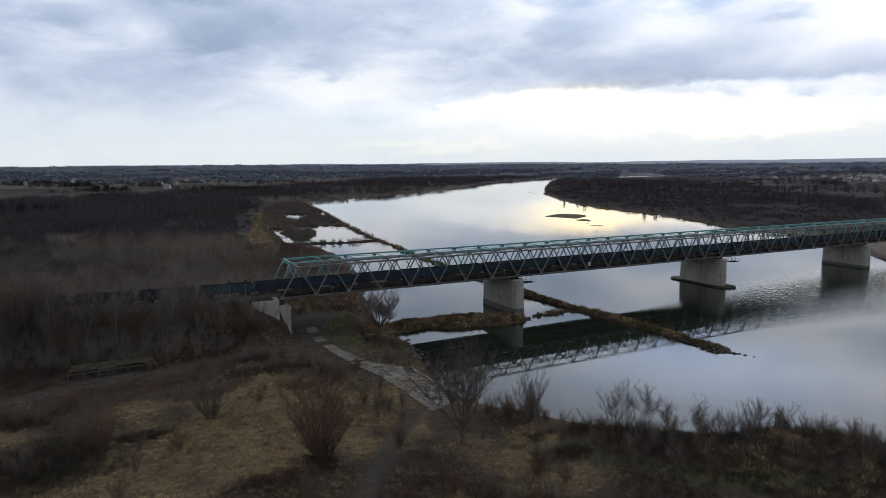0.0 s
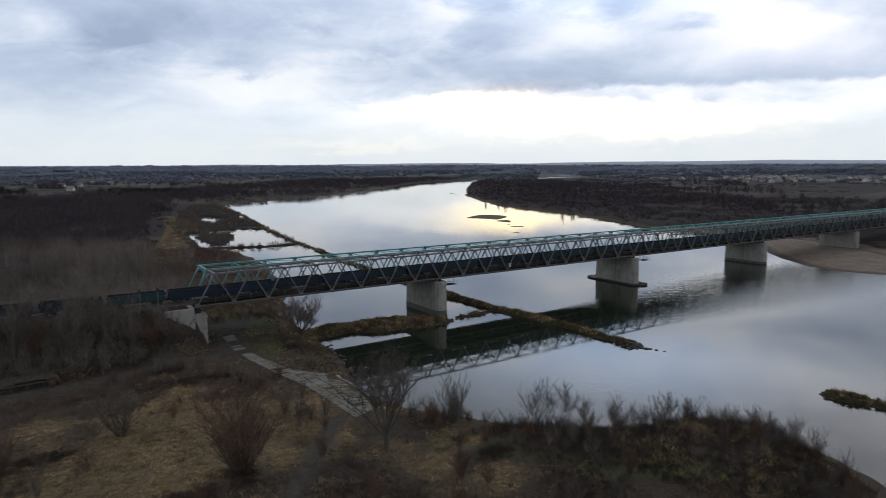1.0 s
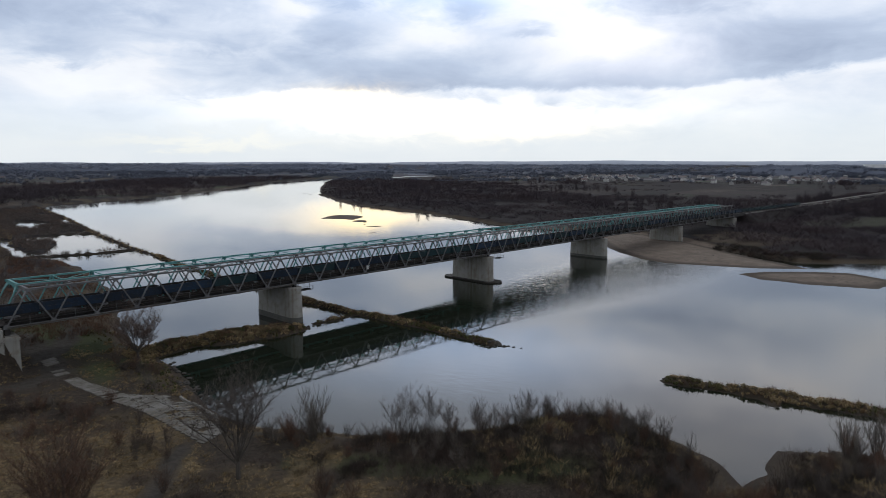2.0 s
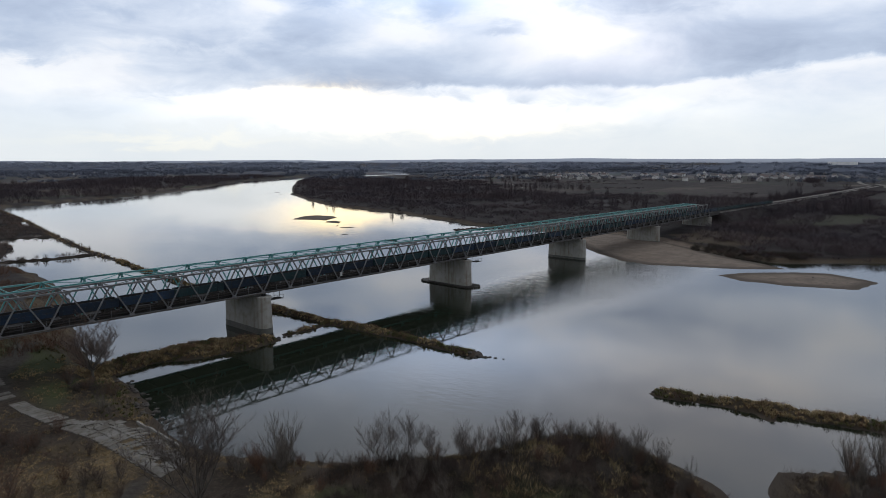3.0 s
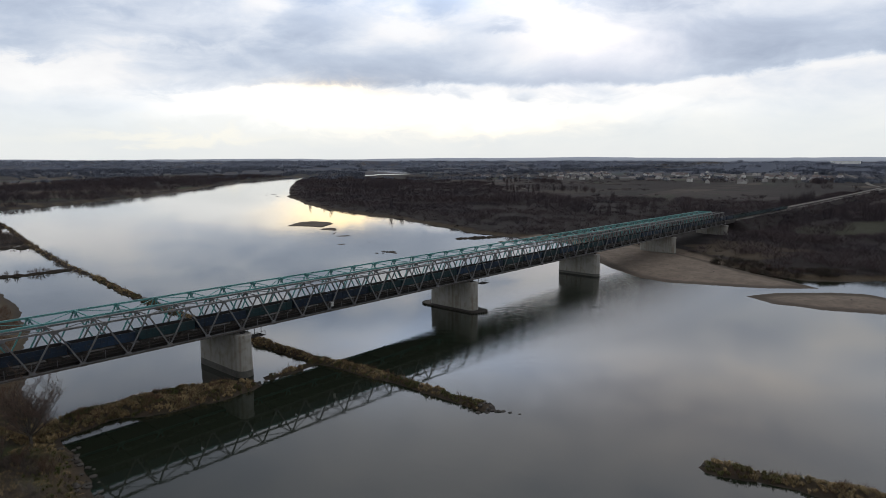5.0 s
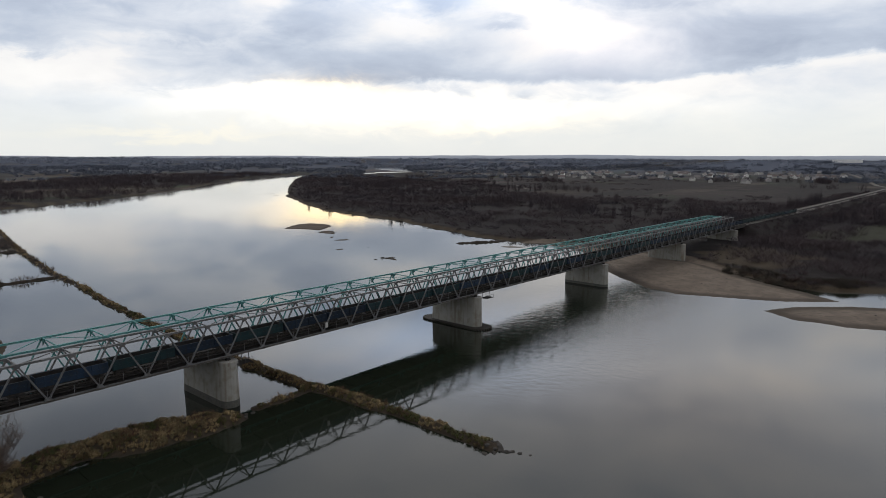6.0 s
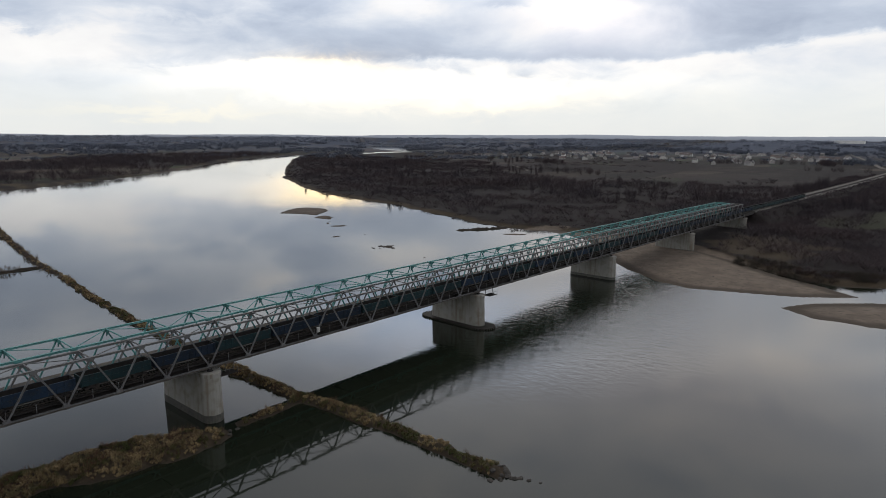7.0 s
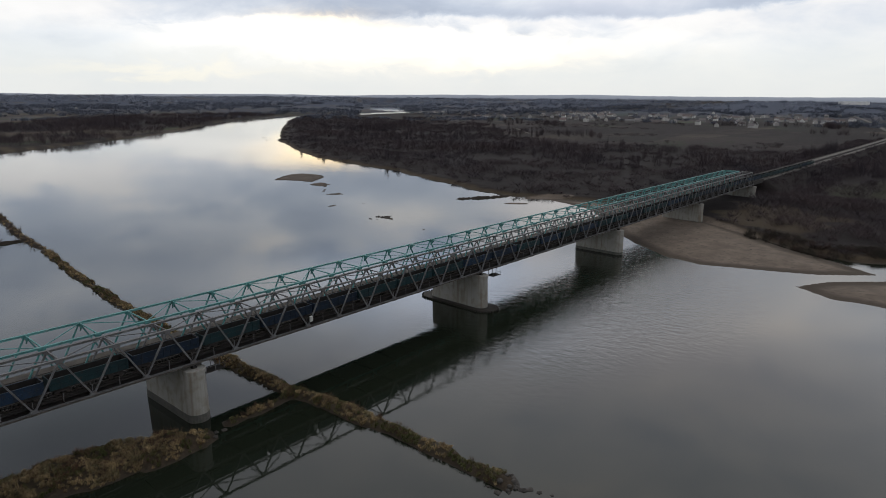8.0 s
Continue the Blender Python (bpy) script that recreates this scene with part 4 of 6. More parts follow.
for i, bays in enumerate(SPANS):
    first, last = i == 0, i == len(SPANS) - 1
    at_near = pose(x, 0, chord_z(x), 0, TILT, 0)
    at_far = pose(x, FAR_Y, chord_z(x), 0, TILT, 0)
    if i in (0, 1, 4):
        a, L = truss_span("truss_span", bays, NEAR_W, M_GREY, first, last, "weathered grey steel truss span carrying the freight train", False, "", 0.19, 0.29)
        near_deck(a, L)
        c, L = truss_span("truss_span", bays, FAR_W, M_TEAL, first, last, "teal painted steel truss span with an empty track", True, "teal portal frame with triangular knee plates", 0.19, 0.28, FAR_LOW)
        far_deck(c, L)
        a.matrix_basis, c.matrix_basis = at_near, at_far
        tagged(a, group="near bridge spans"), tagged(c, group="far bridge spans")
        if i == 1:
            n_mid, f_mid = a, c
    else:
        copy_thing(n_mid, at_near)
        copy_thing(f_mid, at_far)
    x += bays * BAY


# ---------------------------------------------------------------- piers
def stadium(x, y0, y1, r, z, n=10):
    pts = []
    for k in range(n + 1):
        a = math.pi + math.pi * k / n
        pts.append((x + r * math.cos(a), y0 + r + r * math.sin(a), z))
    for k in range(n + 1):
        a = math.pi * k / n
        pts.append((x + r * math.cos(a), y1 - r + r * math.sin(a), z))
    return pts


def pier(x, top, foot, pad):
    """A long shaft with rounded ends; the near half carries a higher bearing seat than the far half."""
    root = thing("bridge_pier", "pale weathered concrete bridge pier with rounded ends standing in the river" if foot < 0 else "pale weathered concrete bridge pier with rounded ends on the bank", "bridge pier", "river piers")
    # top of the dark band, raised at the first pier to fit the camera's view
    wet = max(foot, 0) + (0.5 if pad else 1.7 if foot < 0 and x < 100 else 1.1 if foot < 0 else 0.5)
    seat = top - FAR_LOW
    part("shaft", Mesh().loft([stadium(x, -2.3, 19.1, 2.25, wet, 12), stadium(x, -2.1, 18.9, 2.0, seat, 12)]), M_CONC, root)
    part("base", Mesh().loft([stadium(x, -2.4, 19.2, 2.35, foot - 1.5, 12), stadium(x, -2.33, 19.13, 2.29, wet, 12)]), M_CONCDARK, root, "dark wet band at the waterline")
    part("cap", Mesh().loft([stadium(x, -2.25, 7.5, 2.15, top - 0.9, 12), stadium(x, -2.25, 7.5, 2.15, top - 0.12, 12), stadium(x, -2.12, 7.38, 2.02, top, 12)]), M_CONC, root)
    for y in (0, NEAR_W, FAR_Y, FAR_Y + FAR_W):
        z0, z1 = (top, chord_z(x) - 0.29) if y < FAR_Y else (seat, chord_z(x) - 0.29 - FAR_LOW)
        part("bearing", Mesh().box(x - 0.5, x + 0.5, y - 0.4, y + 0.4, z0, z0 + 0.25).box(x - 0.35, x + 0.35, y - 0.3, y + 0.3, z0 + 0.25, z1), M_DARKSTEEL, root)
    if pad:
        pm = Mesh().loft([stadium(x, -5.7, 22.5, 4.0, -1.2, 12), stadium(x, -5.7, 22.5, 4.0, 0.3, 12), stadium(x, -5.5, 22.3, 3.8, 0.4, 12)])
        part("footing", pm, M_PILING, root, "wide dark footing just above the water")
        ring = stadium(x, -5.9, 22.7, 4.2, 0.0, 14)
        piles = Mesh()
        for p, q in zip(ring, ring[1:] + ring[:1]):
            ln = math.hypot(q[0] - p[0], q[1] - p[1])
            for u in range(max(1, round(ln / 0.85))):
                f = (u + 0.5) / max(1, round(ln / 0.85))
                px, py = p[0] + (q[0] - p[0]) * f, p[1] + (q[1] - p[1]) * f
                piles.tube((px, py, -1.2), (px, py, 0.52), 0.30, 0.28, 6)
        part("sheet_piling", piles, M_PILING, root, "dark row of piles round the footing")
    return root


def girder_span(x0, L, y0, width, label, group):
    root = thing("girder_span", label, "girder bridge", group, m=pose(x0, y0, chord_z(x0), 0, TILT, 0))
    for y in (0.6, width - 0.6):
        part("girder", Mesh().box(0.3, L, y - 0.2, y + 0.2, -0.6, 1.5), M_DARKSTEEL, root)
    part("deck_plate", Mesh().box(0, L, 0.2, width - 0.2, 0.86, 0.96), M_DECK, root)
    for dy in (-0.75, 0.75):
        part("rail", Mesh().box(0, L, width / 2 + dy - 0.035, width / 2 + dy + 0.035, 1.14, 1.3), M_RAIL, root)
    for y in (0.2, width - 0.2):
        part("handrail", Mesh().box(0, L, y - 0.03, y + 0.03, 2.2, 2.27), M_GREY, root)


girder_span(ENDX, 26, 0, NEAR_W, "dark plate girder span leading onto the railway bank", "girder spans")
girder_span(ENDX, 26, FAR_Y, FAR_W, "dark plate girder span leading onto the railway bank", "girder spans")

for k, px in enumerate(PIER_X):
    top = chord_z(px) - 0.95
    foot = -0.5 if k < 3 else height(px, -2) - 0.5
    pier(px, top, foot if k < 3 else max(foot, 0.1), k == 1)

ab = thing("abutment", "pale concrete bridge abutment with sloping wing wall", "bridge abutment")
ztop = chord_z(0) - 1.7
part("bearing_block", Mesh().box(-1.4, 1.7, -2.2, 19.0, 0.5, ztop).box(-1.6, 1.9, -2.4, 19.2, ztop - 0.9, ztop - 0.4), M_CONC, ab)
part("back_wall", Mesh().box(-2.6, -1.4, -2.2, 19.0, 0.5, chord_z(0) + 0.5), M_CONC, ab)
for y0, y1 in ((-2.9, -2.2), (19.0, 19.7)):
    prof = [(-8.5, chord_z(0) + 0.2), (-8.5, chord_z(0) - 2.2), (-1.4, 4.6), (-1.4, chord_z(0) + 0.2)]
    n = len(prof)
    part("wing_wall", Mesh().add([(a, y, c) for y in (y0, y1) for a, c in prof], [tuple(range(n)), tuple(range(2 * n - 1, n - 1, -1))] + [(k, n + k, n + (k + 1) % n, (k + 1) % n) for k in range(n)]), M_CONC, ab)
for y in (0, NEAR_W, FAR_Y, FAR_Y + FAR_W):
    part("bearing", Mesh().box(-0.5, 0.5, y - 0.4, y + 0.4, ztop, chord_z(0) - 0.29 - (FAR_LOW if y >= FAR_Y else 0)), M_DARKSTEEL, ab)


# ---------------------------------------------------------------- the train
def wagon(mat, label):
    root = thing("freight_wagon", label, "freight wagon", "wagons of the train")
    hl, hw, z0, z1, t = 6.62, 1.45, 1.18, 3.25, 0.12
    body = Mesh()
    body.box(-hl, hl, -hw, -hw + t, z0, z1).box(-hl, hl, hw - t, hw, z0, z1)
    body.box(-hl, -hl + t, -hw + t, hw - t, z0, z1).box(hl - t, hl, -hw + t, hw - t, z0, z1)
    for s in (-1, 1):
        for k in range(10):
            xx = -hl + 0.35 + k * (2 * hl - 0.7) / 9
            body.box(xx - 0.09, xx + 0.09, s * (hw + 0.05) - 0.05, s * (hw + 0.05) + 0.05, z0, z1 - 0.1)
        body.box(-hl, hl, s * (hw + 0.06) - 0.06, s * (hw + 0.06) + 0.06, z1 - 0.12, z1 + 0.02)
        body.box(-hl, hl, s * (hw + 0.04) - 0.04, s * (hw + 0.04) + 0.04, z0 + 0.9, z0 + 1.0)
    part("body", body, mat, root)
    # near-black sheets added over the inner faces of the walls
    lin = Mesh()
    for s2 in (-1, 1):
        lin.box(-hl + t + 0.02, hl - t - 0.02, s2 * (hw - t - 0.02) - 0.015, s2 * (hw - t - 0.02) + 0.015, z0 + 0.1, z1 - 0.02)
        lin.box(s2 * (hl - t - 0.02) - 0.015, s2 * (hl - t - 0.02) + 0.015, -hw + t + 0.04, hw - t - 0.04, z0 + 0.1, z1 - 0.02)
    part("lining", lin, M_INSIDE, root, "near-black sheets along the inside of the wagon walls")
    part("floor", Mesh().box(-hl + t, hl - t, -hw + t, hw - t, z0, z0 + 0.1), M_INSIDE, root, "near-black wagon floor")
    und = Mesh().box(-hl, hl, -1.2, 1.2, 0.95, z0).box(-hl - 0.1, hl + 0.1, -0.3, 0.3, 0.85, 1.1)
    for s in (-1, 1):
        for yy in (-0.87, 0.87):
            und.tube((s * hl, yy, 1.05), (s * (hl + 0.38), yy, 1.05), 0.1, 0.2, 6)
    part("underframe", und, M_DARKSTEEL, root)
    bog = Mesh()
    for s in (-1, 1):
        bog.box(-1.35, 1.35, s * 1.0 - 0.08, s * 1.0 + 0.08, 0.4, 0.75)
    bog.box(-0.25, 0.25, -1.0, 1.0, 0.5, 0.95)
    bog_me = bog.data("bogie", M_DARKSTEEL)
    wh_me = Mesh().tube((0, -0.07, 0), (0, 0.07, 0), 0.46, 0.46, 12).data("wheel", M_RAIL)
    for bx in (-4.5, 4.5):
        bo = part("bogie", bog_me, M_DARKSTEEL, root, m=pose(bx, 0, 0))
        for wx in (-0.9, 0.9):
            for wy in (-0.75, 0.75):
                part("wheel", wh_me, M_RAIL, bo, m=pose(wx, wy, 0.46))
    return root


blue = wagon(M_WAGON, "dark blue open freight wagon, empty, standing on the near track")
green = wagon(M_WAGONTEAL, "faded blue-green open freight wagon, empty, standing on the near track")
rngw = random.Random(5)
PITCH = 14.04
used = set()
for k in range(-12, 40):
    xx = 63.5 + PITCH / 2 + PITCH * k
    yy = NEAR_TRACK + float(track_bend(xx))
    turn = math.degrees(math.atan2(float(track_bend(xx + 1)) - float(track_bend(xx - 1)), 2))
    zz = float(east_rail(xx)) if xx > ENDX else chord_z(xx) + RAIL if xx > 0 else chord_z(0) + RAIL
    m = pose(xx, yy, zz, 0, math.degrees(math.atan(float(east_rail(xx - 5) - east_rail(xx + 5)) / 10)) if xx > ENDX + 8 else TILT if xx > 0 else 0, turn)
    src = green if rngw.random() < 0.4 else blue
    if src not in used:
        src.matrix_basis = m
        used.add(src)
    else:
        copy_thing(src, m)

# track on the banks: ballast, sleepers, rails
for side, xs in ((0, np.arange(-240, 0.1, 8.0)), (1, np.arange(ENDX + 26, ENDX + 866, 20.0))):
    for ty in (NEAR_TRACK, FAR_TRACK):
        pts = [(float(a), ty + float(track_bend(a)), chord_z(0) + RAIL if side == 0 else float(east_rail(a))) for a in xs]
        root = thing("railway_track", "worn steel rails on dark sleepers and grey ballast", "railway track", kind="structure")
        bal = Mesh()
        bal.loft([[(px, py - 2.2, pz - 0.85), (px, py + 2.2, pz - 0.85), (px, py + 1.5, pz - 0.2), (px, py - 1.5, pz - 0.2)] for px, py, pz in pts])
        part("ballast", bal, M_BALLAST if side == 0 else M_PALEBALLAST, root)
        for dy in (-0.75, 0.75):
            rl = Mesh()
            for p, q in zip(pts, pts[1:]):
                rl.beam((p[0], p[1] + dy, p[2] - 0.07), (q[0], q[1] + dy, q[2] - 0.07), 0.07, 0.14)
            part("rail", rl, M_RAIL, root)


# ---------------------------------------------------------------- bare winter trees and shrubs
def limb(M, tw, p, d, length, r, level, rng, twig_len, twig_w, droop=0.0, spread=1.0):
    """One limb in three bent pieces, with its side limbs and twigs."""
    pieces = 3
    q = Vector(p)
    d = Vector(d).normalized()
    for k in range(pieces):
        nd = (d + Vector((rng.uniform(-0.13, 0.13), rng.uniform(-0.13, 0.13), rng.uniform(0.0, 0.16) - droop))).normalized()
        e = q + nd * (length / pieces)
        M.tube(q, e, r * (1 - 0.27 * k), r * (1 - 0.27 * (k + 1)), 5 if level == 0 else 3, cap=False)
        if level < 2:
            for _ in range(2 if level == 0 else 2):
                if k == 0 and level == 0:
                    continue
                a = rng.uniform(0, 2 * math.pi)
                side = Vector((math.cos(a), math.sin(a), rng.uniform(0.2, 0.9))).normalized()
                limb(M, tw, q.lerp(e, rng.uniform(0.2, 1.0)), (nd * 0.7 + side * spread).normalized(), length * rng.uniform(0.5, 0.72), r * (1 - 0.27 * (k + 1)) * 0.62 + 0.01, level + 1, rng, twig_len, twig_w, droop, spread)
        if level >= 1:
            for _ in range(6 if level == 1 else 9):
                s = q.lerp(e, rng.random())
                t = (nd * 0.7 + Vector((rng.gauss(0, 0.6) * spread, rng.gauss(0, 0.6) * spread, rng.gauss(0.35, 0.4) - droop))).normalized()
                tl = twig_len * rng.uniform(0.5, 1.2)
                tw.append((s, s + t * tl, twig_w))
                if rng.random() < 0.6:
                    t2 = (t + Vector((rng.gauss(0, 0.5), rng.gauss(0, 0.5), rng.gauss(0.1, 0.4)))).normalized()
                    s2 = s + t * tl * rng.uniform(0.3, 0.8)
                    tw.append((s2, s2 + t2 * tl * 0.7, twig_w * 0.8))
        q, d = e, nd


def twig_mesh(tw, rng):
    M = Mesh()
    for s, e, w in tw:
        d = (e - s).normalized()
        a = d.orthogonal().normalized()
        c = d.cross(a)
        k = rng.uniform(0, math.pi)
        side = (a * math.cos(k) + c * math.sin(k)) * w
        M.add([s - side, s + side, e], [(0, 1, 2)])
    return M


def tree_forms(seed, h, r, stems, lean, twig_w, twig_mat, droop=0.0, spread=1.0, crown=0, bark=None):
    """Mesh data of a trunk with limbs and of its crown of twigs."""
    rng = random.Random(seed)
    wood, tw = Mesh(), []
    if crown:
        # a short trunk that parts into several rising limbs
        fork = h * 0.2
        wood.tube((0, 0, -0.5), (0.1, 0.05, fork), r * 1.15, r * 0.9, 8)
        for k in range(crown):
            a = 2 * math.pi * (k + 0.6 * rng.random()) / crown
            o = lean * rng.uniform(0.15, 1.0)
            limb(wood, tw, (0.1, 0.05, fork * rng.uniform(0.75, 1.0)), (math.cos(a) * o, math.sin(a) * o, 1), h * rng.uniform(0.55, 0.78) / math.sqrt(1 + 0.3 * o * o), r * 0.5, 0, rng, h * 0.10, twig_w, droop, spread)
    elif stems == 1:
        limb(wood, tw, (0, 0, -0.4), (rng.uniform(-0.1, 0.1), rng.uniform(-0.1, 0.1), 1), h * 0.62, r, 0, rng, h * 0.13, twig_w, droop)
        limb(wood, tw, (0, 0, h * 0.2), (rng.uniform(-0.6, 0.6), rng.uniform(-0.6, 0.6), 1), h * 0.6, r * 0.6, 0, rng, h * 0.13, twig_w, droop)
        limb(wood, tw, (0, 0, h * 0.16), (rng.uniform(-0.7, 0.7), rng.uniform(-0.7, 0.7), 0.9), h * 0.55, r * 0.5, 0, rng, h * 0.13, twig_w, droop)
    else:
        for k in range(stems):
            a = 2 * math.pi * (k + rng.random()) / stems
            o = lean * rng.uniform(0.2, 1.0)
            limb(wood, tw, (0.25 * math.cos(a), 0.25 * math.sin(a), -0.3), (math.cos(a) * o, math.sin(a) * o, 1), h * rng.uniform(0.6, 0.95), r, 1, rng, h * 0.16, twig_w, droop, spread)
    return wood.data("trunk", bark or M_BARK), twig_mesh(tw, rng).data("crown", twig_mat)


def plant(name, forms, label, category, group, x, y, size, turn, z=None):
    z = height(x, y) if z is None else z
    root = thing(name, label, category, group, m=pose(x, y, z - 0.1, 0, 0, turn) @ Matrix.Diagonal((size, size, size, 1)))
    part("trunk", forms[0], None, root)
    part("crown", forms[1], None, root)
    return root


BANKTREES = [tree_forms(61, 10, 0.075, 8, 0.40, 0.014, M_TWIGGREY, 0, 0.65), tree_forms(62, 10, 0.07, 9, 0.5, 0.014, M_TWIG, 0, 0.7), tree_forms(63, 10, 0.08, 7, 0.35, 0.014, M_TWIGGREY, 0, 0.6)]
TREES = [tree_forms(11, 10, 0.24, 0, 0.8, 0.011, M_TWIGGREY, 0, 0.8, 4, M_BARKGREY), tree_forms(12, 10, 0.20, 0, 0.7, 0.011, M_TWIG, 0, 0.8, 4, M_BARKGREY), tree_forms(13, 10, 0.22, 0, 0.9, 0.011, M_TWIGGREY, 0, 0.8, 4, M_BARKGREY)]
SHRUBS = [tree_forms(21, 6, 0.045, 8, 0.40, 0.013, M_TWIG, 0, 0.7), tree_forms(22, 6, 0.04, 9, 0.45, 0.013, M_TWIGRED, 0, 0.7), tree_forms(23, 6, 0.05, 7, 0.30, 0.013, M_TWIGGREY, 0, 0.6), tree_forms(24, 6, 0.04, 11, 0.6, 0.013, M_TWIGRED, 0, 0.8),
          tree_forms(25, 6, 0.045, 8, 0.5, 0.013, M_TWIG, 0, 0.7)]
UPRIGHT = [tree_forms(51, 8, 0.085, 0, 0.5, 0.009, M_TWIG, 0, 0.85, 4), tree_forms(52, 8, 0.08, 0, 0.45, 0.009, M_TWIGGREY, 0, 0.8, 4), tree_forms(53, 8, 0.075, 0, 0.6, 0.009, M_TWIG, 0, 0.85, 5)]
BUSH = tree_forms(54, 6, 0.055, 13, 0.75, 0.010, M_TWIG, 0, 0.75)
ROUND = tree_forms(46, 8, 0.22, 0, 2.1, 0.011, M_TWIG, 0.0, 1.0, 15)
WILLOW = tree_forms(43, 10, 0.27, 0, 0.85, 0.012, M_TWIG, 0.0, 0.8, 9)
FAN = tree_forms(44, 6, 0.05, 15, 0.38, 0.011, M_TWIGGREY, 0, 0.4)
BROAD = tree_forms(31, 6, 0.035, 26, 0.75, 0.009, M_TWIGRED, 0, 0.7)
rng = random.Random(3)
# single ones that stand apart
plant("tree", WILLOW, "bare grey willow tree beside the concrete ramp", "tree", "", 9.8, -82.4, 1.35, 40)
plant("tree", ROUND, "bare round-crowned tree on the bank beside the bridge", "tree", "", 24.8, -7.6, 1.4, 100)
plant("shrub", BUSH, "dark bare shrub standing in straw grass", "shrub", "", -25.3, -54.5, 1.5, 10)
plant("shrub", BROAD, "broad reddish bare willow shrub in straw grass", "shrub", "", -12.4, -78.4, 2.0, 60)
plant("shrub", FAN, "slim fan-shaped bare shrub at the water's edge", "shrub", "", 25.7, -78.4, 1.3, 30)
plant("shrub", SHRUBS[1], "reddish bare shrub beside the dirt road", "shrub", "", -42, -60, 1.2, 0)
# taller stems that stand out of the bank hedge
for x, y, size in ((36, -88, 1.35), (38.5, -89.5, 1.55), (41, -92, 1.5), (44, -93, 1.0), (50, -94, 1.0), (53, -96, 1.05), (56, -97, 0.9), (61.5, -98, 1.35), (64, -101, 0.9), (66, -106, 0.95), (70, -109, 1.1), (69, -113, 0.95), (67, -118, 1.0), (62, -124, 1.2), (58, -104, 1.0), (47, -97, 1.1), (60, -112, 0.9), (55, -120, 1.0), (34, -104, 0.8), (31, -98, 0.75)):
    plant("tree", UPRIGHT[rng.randrange(3)], "slim upright bare tree standing out of bank scrub", "tree", "bank trees", x, y, size * (0.54 if x < 48 else 0.44), rng.uniform(0, 360))

for x, y, size in ((86, -145, 1.0), (89, -149, 1.15), (83, -147, 0.7)):
    plant("shrub", FAN, "dark fan-shaped shrub at the root of the dyke", "shrub", "", x, y, size, rng.uniform(0, 360))
# shrubs along the bank
for k in range(190):
    t = rng.random()
    y = -72 - t * 90
    shore = np.interp(-y, [60, 70, 80, 92, 98, 106, 113, 121, 131, 137, 141, 146, 165, 200], [27, 31, 38, 48, 58, 67, 72, 70, 62, 60, 70, 88, 92, 95])
    x = shore - 2.5 - abs(rng.gauss(0, 9)) - (2 if y > -85 else 0)
    if math.hypot(x - 11, y + 81) < 9 or (x < 18 and y > -98):
        continue
    f = rng.choice(SHRUBS)
    plant("shrub", f, "bare brown shrub in dense scrub along the river bank", "shrub", "bank shrubs", x, y, rng.choice((0.3, 0.35, 0.4, 0.45, 0.55, 0.65)) * rng.uniform(0.85, 1.15), rng.uniform(0, 360))
for k in range(24):
    x, y = rng.uniform(-12, 42), rng.uniform(-124, -92)
    plant("shrub", rng.choice(SHRUBS), "bare shrub in brown undergrowth", "shrub", "bank shrubs", x, y, rng.uniform(0.4, 0.8), rng.uniform(0, 360))
# low shrubs over the meadow and round the ramp
for cx, cy, sp, n in ((-51, -62, 5, 16), (-53, -40, 5, 8), (-37, -64, 4, 4), (-45, -95, 14, 10), (-8, -45, 10, 8), (-18, -28, 10, 8), (20, -14, 3.5, 9), (2, -98, 8, 4), (-60, -45, 9, 6), (-30, -82, 9, 4), (21, -22, 3, 5), (0, -40, 5, 9), (3, -57, 5, 9), (-6, -66, 6, 7), (18, -31, 3, 5), (-2, -26, 6, 6)):
    for _ in range(n):
        x, y = rng.gauss(cx, sp), rng.gauss(cy, sp * 0.6)
        if math.hypot(x - 11, y + 81) < 5 or bool(on_ramp(x, y)) or (8 < x < 17 and y > -34):
            continue
        plant("shrub", rng.choice(SHRUBS), "low bare shrub in straw grass", "shrub", "meadow shrubs", x, y, rng.uniform(0.3, 0.62), rng.uniform(0, 360))
# trees on the slope of the railway bank
for k in range(84):
    x = rng.uniform(-135, -15)
    y = rng.uniform(-11, -4) + float(track_bend(x))
    big = rng.uniform(0.85, 1.35) if x < -24 else rng.uniform(0.5, 0.85)
    plant("tree", TREES[k % 3] if k % 5 == 0 else BANKTREES[k % 3], "tall bare grey tree on the railway bank", "tree", "railway bank trees", x, y, big, rng.uniform(0, 360))
for k in range(56):
    x = rng.uniform(-120, -6)
    y = rng.uniform(-10.5, -6) + float(track_bend(x))
    plant("shrub", rng.choice(SHRUBS), "dense bare shrub on the railway bank", "shrub", "railway bank shrubs", x, y, rng.uniform(0.5, 1.1), rng.uniform(0, 360))


